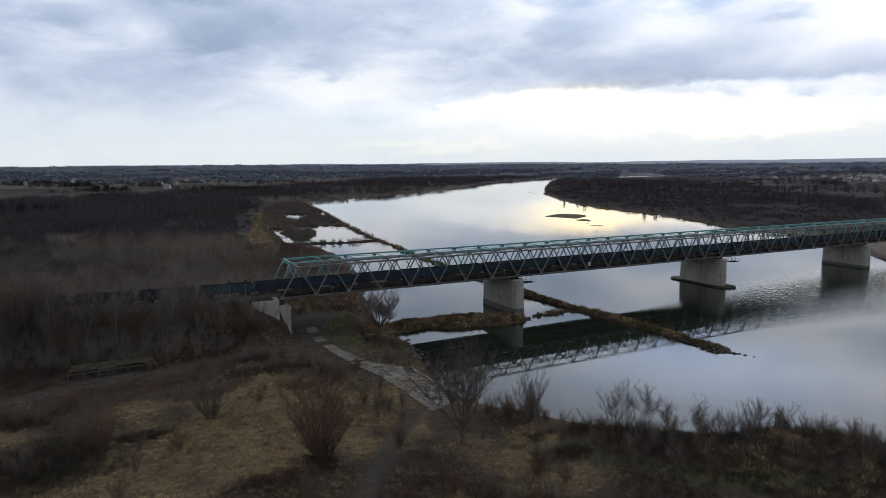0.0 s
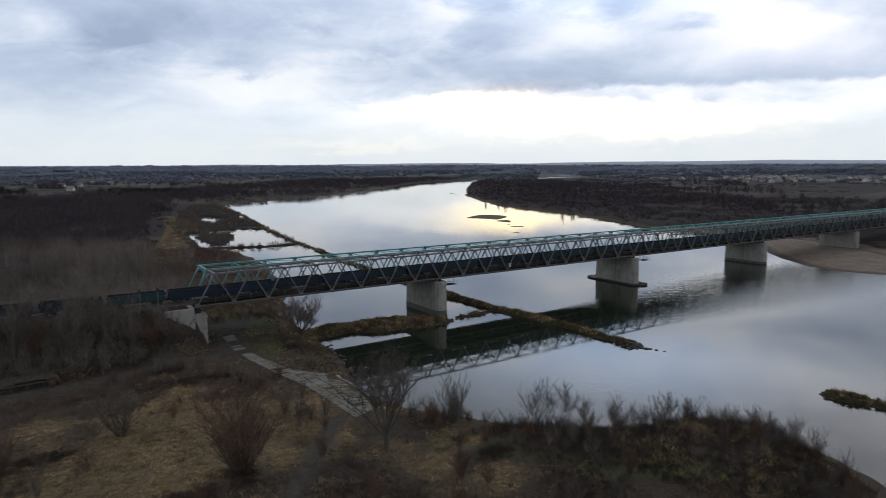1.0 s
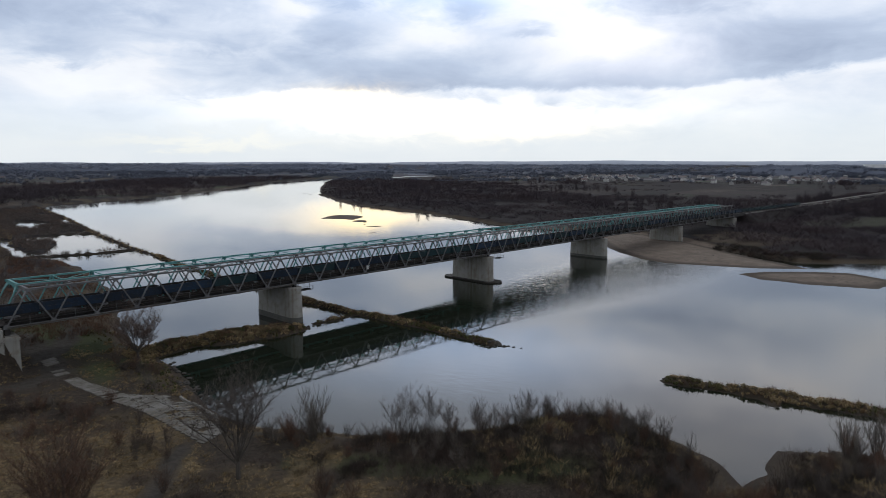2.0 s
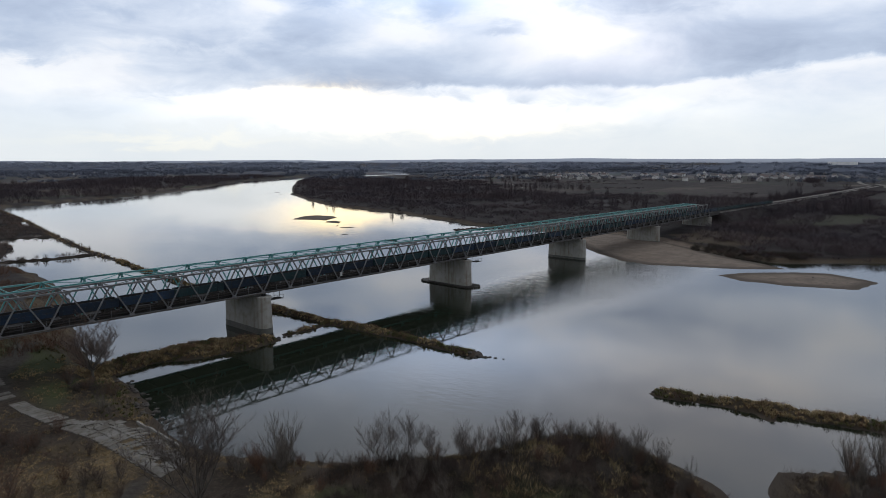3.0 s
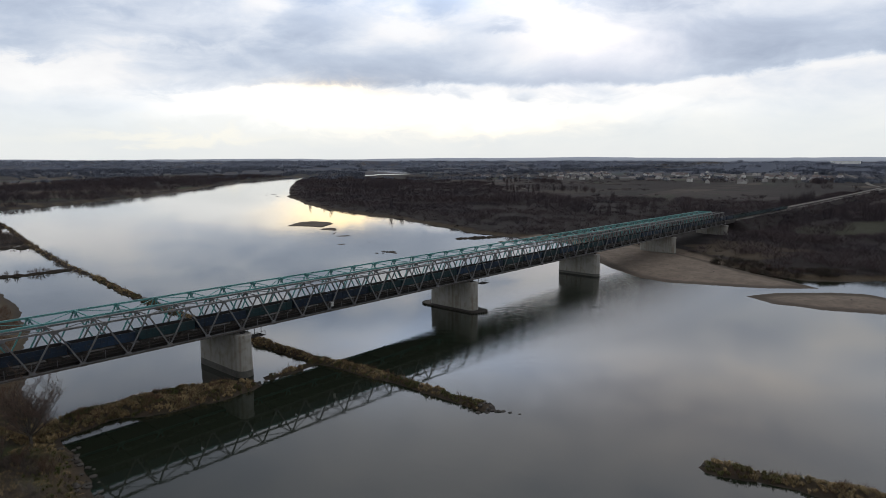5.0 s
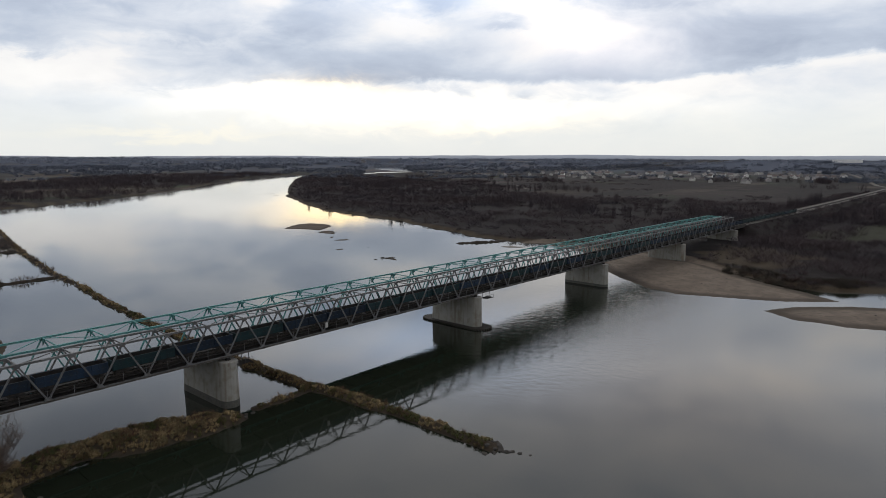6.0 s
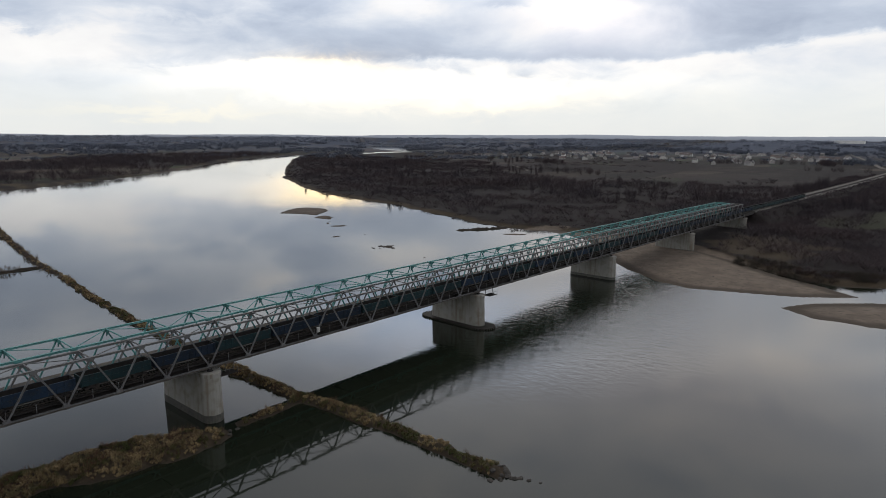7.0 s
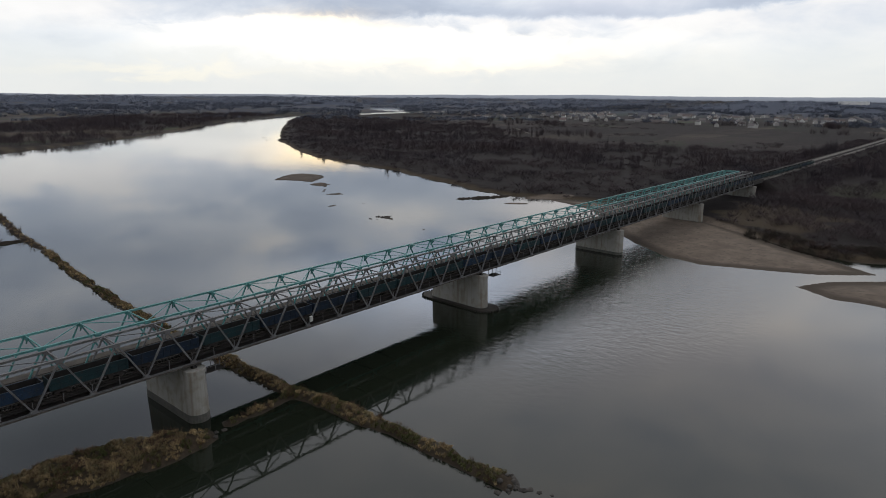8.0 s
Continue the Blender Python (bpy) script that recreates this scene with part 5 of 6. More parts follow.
def twig_cloud(x, y, z, h, r, n, w, seed, up=0.75):
    """Many slim leaning twigs for clumps at (x, y, z): vertices and triangles."""
    g = np.random.RandomState(seed)
    m = len(x)
    X, Y, Z, H, R = [np.repeat(q, n) for q in (x, y, z, h, r)]
    a, rad = g.rand(m * n) * 2 * np.pi, np.sqrt(g.rand(m * n))
    bx, by = X + R * 0.55 * rad * np.cos(a), Y + R * 0.55 * rad * np.sin(a)
    lo = g.rand(m * n) ** 1.3 * 0.6
    bz = Z - 0.2 + H * lo * 0.9
    a2 = a + g.randn(m * n) * 0.7
    out = R * (0.25 + 0.6 * g.rand(m * n))
    ln = H * (up * 0.45 + 0.45 * g.rand(m * n))
    tz = np.minimum(bz + ln, Z + H * (1.0 - 0.45 * (rad ** 2)) * (0.85 + 0.3 * g.rand(m * n)))
    tx, ty = bx + out * np.cos(a2) * 0.8, by + out * np.sin(a2) * 0.8
    s = g.rand(m * n) * 2 * np.pi
    W = np.repeat(w, n) if np.ndim(w) else w
    sx, sy = np.cos(s) * W, np.sin(s) * W
    v = np.stack([np.stack([bx - sx, by - sy, bz], -1), np.stack([bx + sx, by + sy, bz], -1), np.stack([tx, ty, tz], -1)], 1).reshape(-1, 3)
    return v, np.arange(len(v)).reshape(-1, 3)


def wood(name, label, mat, x, y, h, r, n, w, seed, z=None, category="woodland"):
    z = heights(x, y) if z is None else z
    v, f = twig_cloud(x, y, z, h, r, n, w, seed)
    tagged(new(name, soup(name, v, f, mat)), label, category, kind="stuff")


def scatter(x0, x1, y0, y1, count, seed):
    g = np.random.RandomState(seed)
    return x0 + (x1 - x0) * g.rand(count), y0 + (y1 - y0) * g.rand(count), g


def lake_view(x, y):
    """True where trees would stand between the river bend and the far lake."""
    return line_dist(x, y, [(1250, 1140), (2460, 2430)]) < 85


def main_dist(x, y):
    return np.maximum(poly_dist(x, y, LAND_W), poly_dist(x, y, LAND_E))


# brown undergrowth between the shrubs of the near bank
x, y, g = scatter(-95, 92, -170, -14, 15000, 29)
cov = ground_at(x, y)
keep = (cov[6] > 1.0) & (cov[2] < 0.5) & (cov[3] < 0.25) & (rough(x, y, 11) * 0.6 + rough(x, y, 4) * 0.4 > 0.48) & ~on_ramp(x, y) & ~((x > 9) & (y > -34) & (rough(x, y, 4) < 0.62)) & (np.hypot(x - 20, y + 85) > 7)
x, y = x[keep], y[keep]
tall = 0.5 + 1.5 * rough(x, y, 13) * (0.5 + g.rand(len(x)))
wood("undergrowth", "low brown bare undergrowth on the near bank", M_TWIG, x, y, tall, tall * 0.9, 26, 0.018, 30, category="undergrowth")
red = rough(x, y, 16) > 0.6
x, y = x[red] + 0.5, y[red]
tall = 0.8 + 1.3 * g.rand(len(x))
wood("undergrowth", "reddish bare undergrowth on the near bank", M_TWIGRED, x, y, tall, tall * 0.8, 22, 0.016, 28, category="undergrowth")
x, y, g = scatter(2, 90, -150, -84, 8000, 27)
keep = (main_dist(x, y) > 1.5) & (rough(x, y, 9) > np.where(x < 28, 0.52, 0.22)) & (np.hypot(x - 12, y + 84) > 9)
x, y = x[keep], y[keep]
tall = (1.0 + 1.9 * rough(x, y, 8)) * np.where(main_dist(x, y) < 4, 0.6, 1.0)
wood("undergrowth", "dense brown bare undergrowth along the river bank", M_SCRUB, x, y, tall, tall * 0.5, 36, 0.016, 26, category="undergrowth")
x, y, g = scatter(-140, -8, -24, -2, 4200, 25)
y = y + track_bend(x)
keep = (ground_at(x, y)[3] < 0.02) & ~((x > -53) & (x < -29) & (y > -22) & (y < -13))
x, y = x[keep], y[keep]
tall = 1.1 + 2.3 * g.rand(len(x)) ** 2
wood("undergrowth", "dark bare undergrowth on the railway bank", M_SCRUB, x, y, tall, tall * 0.6, 34, 0.020, 24, category="undergrowth")
# dark thickets in the meadow
g = np.random.RandomState(81)
for cx, cy, ax, ay, n, hh in ((-50, -61, 10, 9, 520, 3.2), (-37, -57, 6, 2.2, 120, 1.3), (-20, -82, 9, 2.6, 170, 1.2), (-12, -31, 12, 3, 190, 1.5), (-56, -40, 7, 5, 150, 1.7), (-13, -79, 3.5, 3, 90, 1.6), (40, -97, 6, 3, 110, 1.8), (24, -93, 4, 2.5, 90, 1.8), (20, -16, 3.5, 3, 70, 1.6), (-4, -92, 9, 3, 90, 1.0)):
    x, y = cx + ax * g.randn(n) * 0.55, cy + ay * g.randn(n) * 0.55
    keep = ground_at(x, y)[3] < 0.3
    x, y = x[keep], y[keep]
    tall = hh * (0.5 + 0.6 * g.rand(len(x))) * np.exp(-0.35 * (((x - cx) / ax) ** 2 + ((y - cy) / ay) ** 2))
    wood("thicket", "dark low thicket of bare stems in straw grass", M_SCRUB, x, y, tall, tall * 0.7, 60, 0.014, 82 + n, category="thicket")
# brown tufts scattered through the straw
x, y, g = scatter(-75, 25, -118, -28, 7000, 101)
cov = ground_at(x, y)
keep = (cov[6] > 2) & (cov[3] < 0.2) & (rough(x, y, 5) * 0.55 + rough(x, y, 2.1) * 0.45 > 0.585)
x, y = x[keep], y[keep]
tall = 0.35 + 0.75 * g.rand(len(x)) ** 2
wood("undergrowth", "dark brown tufts of dead stems in straw grass", M_SCRUB, x, y, tall, tall * 1.0, 24, 0.020, 102, category="undergrowth")
x, y, g = scatter(-140, -14, -15, -3, 1500, 103)
y = y + track_bend(x)
tall = (2.2 + 3.2 * g.rand(len(x))) * np.where(x > -26, 0.6, 1.0)
wood("undergrowth", "tangled grey bare stems on the railway bank", M_TWIGGREY, x, y, tall, tall * 0.45, 46, 0.018, 104, category="undergrowth")
# woods west of the river, upstream of the bridge
x, y, g = scatter(-420, 170, 22, 720, 9500, 31)
m = main_dist(x, y)
thin = rough(x, y, 45) * 0.6 + rough(x, y, 14) * 0.4
keep = (m > 4) & (np.abs(x - np.interp(y, [150, 235, 332, 438], [20, 44, 66, 80])) > np.where((y > 150) & (y < 440), 8, 0)) & (thin > 0.30) & (np.abs(y - 8.4 - track_bend(x)) > 16) & ((m > 26) | (g.rand(len(x)) < 0.3)) & (x < 100)
x, y, thin = x[keep], y[keep], thin[keep]
tall = 6.0 + 9.0 * np.clip((thin - 0.32) * 2.6, 0, 1) * (0.6 + 0.6 * np.random.RandomState(1).rand(len(x)))
tall *= np.where(main_dist(x, y) < 30, 0.45, 1.0)
near = y < 230
kind = rough(x, y, 38) * 0.65 + rough(x, y, 12) * 0.35
pale = near & ((kind > 0.60) | ((y < 85 + 0.2 * x) & (x > -110) & (kind > 0.36)))
dark = near & (kind < 0.40) & ~pale
mid = near & ~pale & ~dark
wood("woodland", "pale grey bare trees of the riverside wood", M_TWIGGREY, x[pale], y[pale], tall[pale], tall[pale] * 0.45, 84, 0.034, 41)
wood("woodland", "dense bare brown woodland on the river plain", M_TWIG, x[mid], y[mid], tall[mid] * 0.85, tall[mid] * 0.5, 84, 0.040, 40)
wood("woodland", "dark thicket of bare scrub in the riverside wood", M_SCRUB, x[dark], y[dark], tall[dark] * 0.6, tall[dark] * 0.5, 84, 0.040, 39)
wood("woodland", "dense bare brown woodland on the river plain", M_FARWOOD, x[~near], y[~near], tall[~near], tall[~near] * 0.6, 46, 0.10, 42)
g = np.random.RandomState(93)
xs, ys = [], []
for cx, cy, n, sp in ((-237, 1640, 16, 30), (-106, 1383, 16, 22), (-54, 1074, 12, 14), (147, 839, 26, 22), (110, 900, 18, 26), (-30, 700, 8, 14), (-120, 520, 8, 16)):
    xs.append(cx + g.randn(n) * sp)
    ys.append(cy + g.randn(n) * sp)
x, y = np.concatenate(xs), np.concatenate(ys)
keep = poly_dist(x, y, LAND_W) > 10
x, y = x[keep], y[keep]
tall = 10 + 7 * g.rand(len(x))
wood("far_trees", "bare trees round the dark evergreens", M_FARWOOD, np.repeat(x, 3) + g.randn(3 * len(x)) * 24, np.repeat(y, 3) + g.randn(3 * len(x)) * 24, 6 + 5 * g.rand(3 * len(x)), 6 + 4 * g.rand(3 * len(x)), 60, 0.20, 99)
wood("evergreens", "dark evergreen trees among bare woods", M_PINE, x, y, tall, tall * 0.36, 110, 0.22, 94, category="trees")
# far bank woods on the west side
x, y, g = scatter(-700, 1100, 640, 1600, 9000, 33)
m = poly_dist(x, y, LAND_W)
keep = (m > 6) & (m < 330) & (rough(x, y, 70) > 0.18)
x, y = x[keep], y[keep]
tall = 8 + 5 * rough(x, y, 50)
wood("woodland", "dark bare woods along the far river bank", M_FARWOOD, x, y, tall, tall * 0.75, 34, 0.22, 43)
# scrub east of the river
x, y, g = scatter(355, 1150, -60, 1400, 15000, 35)
m = poly_dist(x, y, LAND_E)
keep = (m > 3) & (m < 300 + 200 * rough(x, y, 150)) & (np.abs(y - 8.4) > 14) & (rough(x, y, 60) * 0.6 + rough(x, y, 18) * 0.4 > 0.30)
x, y, m = x[keep], y[keep], m[keep]
tall = (2.8 + 4.4 * rough(x, y, 40)) * np.where(m < 20, 0.5, 1.0)
wood("woodland", "dense dark bare scrub on the opposite bank", M_FARWOOD, x, y, tall, tall * 1.5, 40, 0.15, 44)
x, y, g = scatter(318, 760, -330, -10, 4200, 36)
m = poly_dist(x, y, LAND_E)
tan = poly_dist(x, y, [(352, 0), (395, 2), (432, -8), (425, -38), (400, -62), (352, -62), (340, -52), (345, -30)])
mead = poly_dist(x, y, [(472, -40), (530, -24), (640, -60), (620, -90), (505, -80)])
keep = (m > 3) & (np.abs(y - 8.4) > 24) & (rough(x, y, 35) > 0.3) & ((tan < 0) | (g.rand(len(x)) < 0.10)) & (mead < 0)
x, y = x[keep], y[keep]
tall = (2.2 + 4.2 * rough(x, y, 30)) * np.where(x < 345, 0.6, 1.0)
wood("woodland", "dense dark bare scrub beside the sand bank", M_FARWOOD, x, y, tall, tall * 1.3, 48, 0.10, 45)
x, y, g = scatter(300, 345, -95, -28, 700, 95)
keep = line_dist(x, y, [(341, -31), (332, -48), (318, -66), (331, -84)]) < 7
wood("scrub", "dark low willow scrub at the edge of the sand", M_SCRUB, x[keep], y[keep], 1.6 + 1.6 * g.rand(keep.sum()), 1.6 + 0.8 * g.rand(keep.sum()), 60, 0.05, 96, category="scrub")
g = np.random.RandomState(97)
x = np.concatenate([g.uniform(600, 700, 16), g.uniform(730, 880, 18), g.uniform(560, 660, 10), 1190 + 40 * g.randn(12), 968 + 25 * g.randn(8)])
y = np.concatenate([g.uniform(-75, -22, 16), g.uniform(22, 36, 18), g.uniform(60, 150, 10), 718 + 25 * g.randn(12), 606 + 20 * g.randn(8)])
wood("tall_trees", "tall bare trees beside the railway bank", M_FARWOOD, x, y, 13 + 7 * g.rand(len(x)), 2.8 + 1.6 * g.rand(len(x)), 90, 0.10, 98)
x, y, g = scatter(600, 1700, 40, 1500, 7000, 39)
m = poly_dist(x, y, LAND_E)
keep = (m > 180) & (m < 900) & (rough(x, y, 110) * 0.5 + rough(x * 0.4, y, 40) * 0.5 > 0.56) & ~lake_view(x, y)
x, y = x[keep], y[keep]
tall = 1.6 + 3.0 * rough(x, y, 60)
wood("scrub", "low bare scrub spreading over the fields", M_FARWOOD, x, y, tall, tall * 1.6, 26, 0.22, 40, category="scrub")
# scrub on the slopes of the eastern railway bank
x, y, g = scatter(ENDX + 6, 1150, -28, 46, 2600, 37)
keep = (np.abs(y - 8.4) > 8.3)
x, y = x[keep], y[keep]
tall = 2.0 + 2.6 * rough(x, y, 25)
wood("scrub", "low dark scrub on the slopes of the railway bank", M_FARWOOD, x, y, tall, tall * 0.9, 30, 0.10, 48, category="scrub")
# single tall trees standing over the scrub
x, y, g = scatter(430, 900, 120, 800, 420, 38)
keep = (poly_dist(x, y, LAND_E) > 12) & (rough(x, y, 80) > 0.55)
x, y = x[keep], y[keep]
wood("tall_trees", "tall bare poplars above the scrub", M_FARWOOD, x, y, 11 + 7 * g.rand(len(x)), 2.2 + 1.4 * g.rand(len(x)), 70, 0.10, 49)
# taller groves and hedges out on the plain
g = np.random.RandomState(51)
xs, ys = [], []
for k in range(120):
    rr, az = 700 + 3900 * g.rand() ** 1.1, radians(-12 + 108 * g.rand())
    cx, cy = rr * math.sin(az), -130 + rr * math.cos(az)
    n = int(8 + 26 * g.rand())
    ang, ln = g.rand() * math.pi, 30 + 220 * g.rand()
    t = g.rand(n) - 0.5
    xs.append(cx + t * ln * math.cos(ang) + g.randn(n) * 9)
    ys.append(cy + t * ln * math.sin(ang) + g.randn(n) * 9)
x, y = np.concatenate(xs), np.concatenate(ys)
keep = (main_dist(x, y) > 20) & (np.abs(y - 8) > 30) & ~lake_view(x, y)
x, y = x[keep], y[keep]
tall = 8 + 9 * g.rand(len(x))
dist = np.hypot(x, y + 130)
c = dist < 1700
wood("far_trees", "bare tree rows across the fields", M_FARWOOD, x[c], y[c], tall[c], tall[c] * 0.6, 50, 0.22, 46)
wood("far_trees", "distant tree rows across the plain, haze painted into their bluish colour", M_HAZEWOOD, x[~c], y[~c], tall[~c], tall[~c] * 0.9, 30, 0.8, 47)
for ring, (r0, r1, n, hh) in enumerate(((1600, 2600, 2600, 9), (2600, 3600, 3200, 12), (3600, 4500, 4200, 15))):
    az = radians(-14) + radians(112) * g.rand(n)
    rr = r0 + (r1 - r0) * g.rand(n)
    x, y = rr * np.sin(az), -130 + rr * np.cos(az)
    inside = (x > 1430) & (x < 2300) & (y > 140) & (y < 1060)
    inside |= (np.abs(np.degrees(np.arctan2(x, y + 115)) - 81.2) < 1.8) & (x > 3000)
    keep = (main_dist(x, y) > 20) & (~inside | (g.rand(n) < 0.25)) & (rough(x, y, 240) * 0.6 + rough(x, y, 90) * 0.4 > 0.40) & ~lake_view(x, y) & (np.abs(y - 8) > 30)
    x, y = x[keep], y[keep]
    tall = hh * (0.7 + 0.5 * g.rand(len(x)))
    wood("far_woods", "distant woods on the plain, haze painted into their bluish colour", M_HAZEHORIZON if ring == 2 else M_HAZEWOOD, x, y, tall, tall * 1.5, 26, 1.2, 60 + ring)


# ---------------------------------------------------------------- straw grass
def grass(name, label, x, y, h, seed, n=6, w=0.10, mat=None):
    v, f = twig_cloud(x, y, heights(x, y), h, h * 0.9, n, w, seed, up=0.9)
    tagged(new(name, soup(name, v, f, mat or M_STRAW)), label, "grass", kind="stuff")


x, y, g = scatter(-90, 60, -125, -15, 26000, 71)
st = ground_at(x, y)
keep = (st[2] > 0.25) & (st[3] < 0.2) & (st[6] > 0) & (g.rand(len(x)) < st[2] * 1.2)
keep &= rough(x * 0.45 + y * 0.25, y * 1.4, 1.5) > 0.34
x, y = x[keep], y[keep]
grass("dry_grass", "matted straw-coloured grass on the meadow", x, y, 0.3 + 0.45 * g.rand(len(x)), 72, 9, 0.04)
# strands that lie combed down the slope
v, f = twig_cloud(x, y, heights(x, y) + 0.22, 0.24 + 0.1 * g.rand(len(x)), 0.7 + 0.4 * g.rand(len(x)), 9, 0.04, 77, up=0.3)
tagged(new("dry_grass", soup("dry_grass", v, f, M_STRAW)), "flattened pale straw lying on the meadow", "grass", kind="stuff")
x, y, g = scatter(-6, 40, -112, 42, 12000, 78)
st = ground_at(x, y)
keep = (st[4] > 0.2) & (st[3] < 0.3) & (st[6] > 0.5) & ~on_ramp(x, y)
grass("grass", "short mossy green grass on the bank", x[keep], y[keep], 0.16 + 0.2 * g.rand(keep.sum()), 79, 8, 0.045, M_MOSS)
x, y, g = scatter(-30, 40, -112, 10, 12000, 83)
st = ground_at(x, y)
keep = (st[6] > 0.5) & (st[3] < 0.2) & (rough(x, y, 7) * 0.5 + rough(x, y, 2.5) * 0.5 > 0.46) & ~on_ramp(x, y)
grass("dry_grass", "tufts of straw grass among the shrubs", x[keep], y[keep], 0.3 + 0.5 * g.rand(keep.sum()), 84, 12, 0.035)
xs, ys = [], []
for line, half in DYKES[:8]:
    for (ax, ay), (bx, by) in zip(line, line[1:]):
        ln = math.hypot(bx - ax, by - ay)
        n = int(ln * half * (6.0 if abs(ay) < 150 else 0.8))
        t, o = g.rand(n) * (1 + 1.4 * half / ln) - 0.7 * half / ln, (g.rand(n) * 2 - 1) * (half + 0.5)
        xs.append(ax + (bx - ax) * t - (by - ay) / ln * o)
        ys.append(ay + (by - ay) * t + (bx - ax) / ln * o)
x, y = np.concatenate(xs), np.concatenate(ys)
keep = (heights(x, y) > 0.12) & (np.hypot(x - 97.8, y + 62.5) > 4.0)
x, y = x[keep], y[keep]
rx, ry, g2 = scatter(30, 170, 185, 625, 9000, 75)
hx, hy, g3 = scatter(40, 92, -165, -92, 5200, 91)
keep = (main_dist(hx, hy) > -1) & (heights(hx, hy) > 0.3) & (rough(hx, hy, 6) * 0.6 + rough(hx, hy, 2) * 0.4 > 0.47)
grass("dry_grass", "golden brown tufts on the bank mound", hx[keep], hy[keep], 0.6 + 0.9 * g3.rand(keep.sum()), 92, 16, 0.035, M_REED)
keep = (poly_dist(rx, ry, LAND_W) < 8) & (heights(rx, ry) > 0.25) & (rx < np.interp(ry, [180, 310, 453, 615], [104, 121, 146, 165]))
wood("reed_bed", "brown reeds and scrub between shallow ponds", M_TWIG, rx[keep], ry[keep], 1.4 + 2.2 * g2.rand(keep.sum()), 1.4 + 1.2 * g2.rand(keep.sum()), 20, 0.10, 76, category="reeds")
olive = (rough(x, y, 7) * 0.6 + rough(x, y, 2.2) * 0.4 > 0.55) & (np.abs(y) < 160)


def tussocks(label, x, y, h, seed, mat, n=64, w=0.028):
    """Rounded clumps whose blades spring from one foot and arch outwards."""
    g = np.random.RandomState(seed)
    m = len(x)
    X, Y, H, Z = np.repeat(x, n), np.repeat(y, n), np.repeat(h, n), np.repeat(heights(x, y), n)
    a, out = g.rand(m * n) * 2 * np.pi, np.sqrt(g.rand(m * n))
    ln = H * (0.75 + 0.4 * g.rand(m * n))
    bx, by = X + 0.22 * H * out * np.cos(a), Y + 0.22 * H * out * np.sin(a)
    mx, my, mz = bx + 0.35 * ln * out * np.cos(a), by + 0.35 * ln * out * np.sin(a), Z + ln * (0.85 - 0.25 * out)
    tx, ty, tz = mx + 0.65 * ln * out * np.cos(a), my + 0.65 * ln * out * np.sin(a), Z + ln * (1.05 - 0.75 * out ** 2)
    s1 = a + np.pi / 2 + g.randn(m * n) * 0.5
    sx, sy = np.cos(s1) * w, np.sin(s1) * w
    v = np.stack([np.stack([bx - sx, by - sy, Z - 0.15], -1), np.stack([bx + sx, by + sy, Z - 0.15], -1), np.stack([mx + sx, my + sy, mz], -1), np.stack([mx - sx, my - sy, mz], -1), np.stack([tx, ty, tz], -1)], 1).reshape(-1, 3)
    o = np.arange(m * n)[:, None] * 5
    f = np.concatenate([o + np.array([[0, 1, 2]]), o + np.array([[0, 2, 3]]), o + np.array([[3, 2, 4]])])
    tagged(new("dry_grass" if mat is M_REED else "grass", soup("tussock", v, f, mat)), label, "grass", kind="stuff")


near = np.abs(y) < 160
tussocks("olive green tussocks between reeds on the dykes", x[olive], y[olive], 0.4 + 0.4 * g.rand(olive.sum()), 85, M_MOSS, 30)
dry = near & ~olive
tussocks("golden brown tussocks of dry grass on the stone dykes", x[dry], y[dry], (0.42 + 0.45 * g.rand(dry.sum())) * (0.6 + 0.8 * rough(x[dry], y[dry], 4)), 73, M_REED, 34)
grass("dry_grass", "dry grass and reeds on the long dyke upstream", x[~near], y[~near], 0.7 + 0.8 * g.rand((~near).sum()), 70, 30, 0.05, M_REED)
bx, by, gb = scatter(12, 36, -62, 24, 2600, 105)
edge_d = main_dist(bx, by)
keep = (edge_d > -0.5) & (edge_d < 9) & ~on_ramp(bx, by) & (heights(bx, by) > 0.2) & (gb.rand(len(bx)) < 0.9 - 0.07 * edge_d) & ((by < -3) | (by > 20) | (gb.rand(len(bx)) < 0.3))
bx, by = bx[keep], by[keep]
mossy = rough(bx, by, 8) > 0.5
tussocks("olive tussocks along the bank beside the ramp", bx[mossy], by[mossy], 0.35 + 0.35 * gb.rand(mossy.sum()), 106, M_MOSS, 30)
tussocks("brown tussocks of dry grass along the bank beside the ramp", bx[~mossy], by[~mossy], 0.4 + 0.45 * gb.rand((~mossy).sum()), 107, M_REED, 30)
few = g.rand(len(x)) < 0.22
x, y = x[few], y[few]
wood("dyke_scrub", "small bare scrub growing on the stone dykes", M_TWIGRED, x, y, 0.9 + 1.2 * g.rand(len(x)), 0.6 + 0.6 * g.rand(len(x)), 22, 0.03, 74, category="scrub")


x, y, g = scatter(8, 92, 150, 440, 7500, 87)
keep = (rough(x, y, 22) * 0.6 + rough(x, y, 8) * 0.4 > 0.42) & (heights(x, y) > 0.3) & (np.abs(x - np.interp(y, [150, 235, 332, 438], [20, 44, 66, 80])) < 11)
grass("dry_grass", "pale reeds on the edge of the woods", x[keep], y[keep], 0.8 + 1.0 * g.rand(keep.sum()), 88, 12, 0.08, M_REED)
x, y, g = scatter(4, 66, 18, 200, 4200, 89)
keep = (heights(x, y) > 0.4) & (poly_dist(x, y, LAND_W) > 0.5) & (rough(x, y, 14) > 0.25)
x, y = x[keep], y[keep]
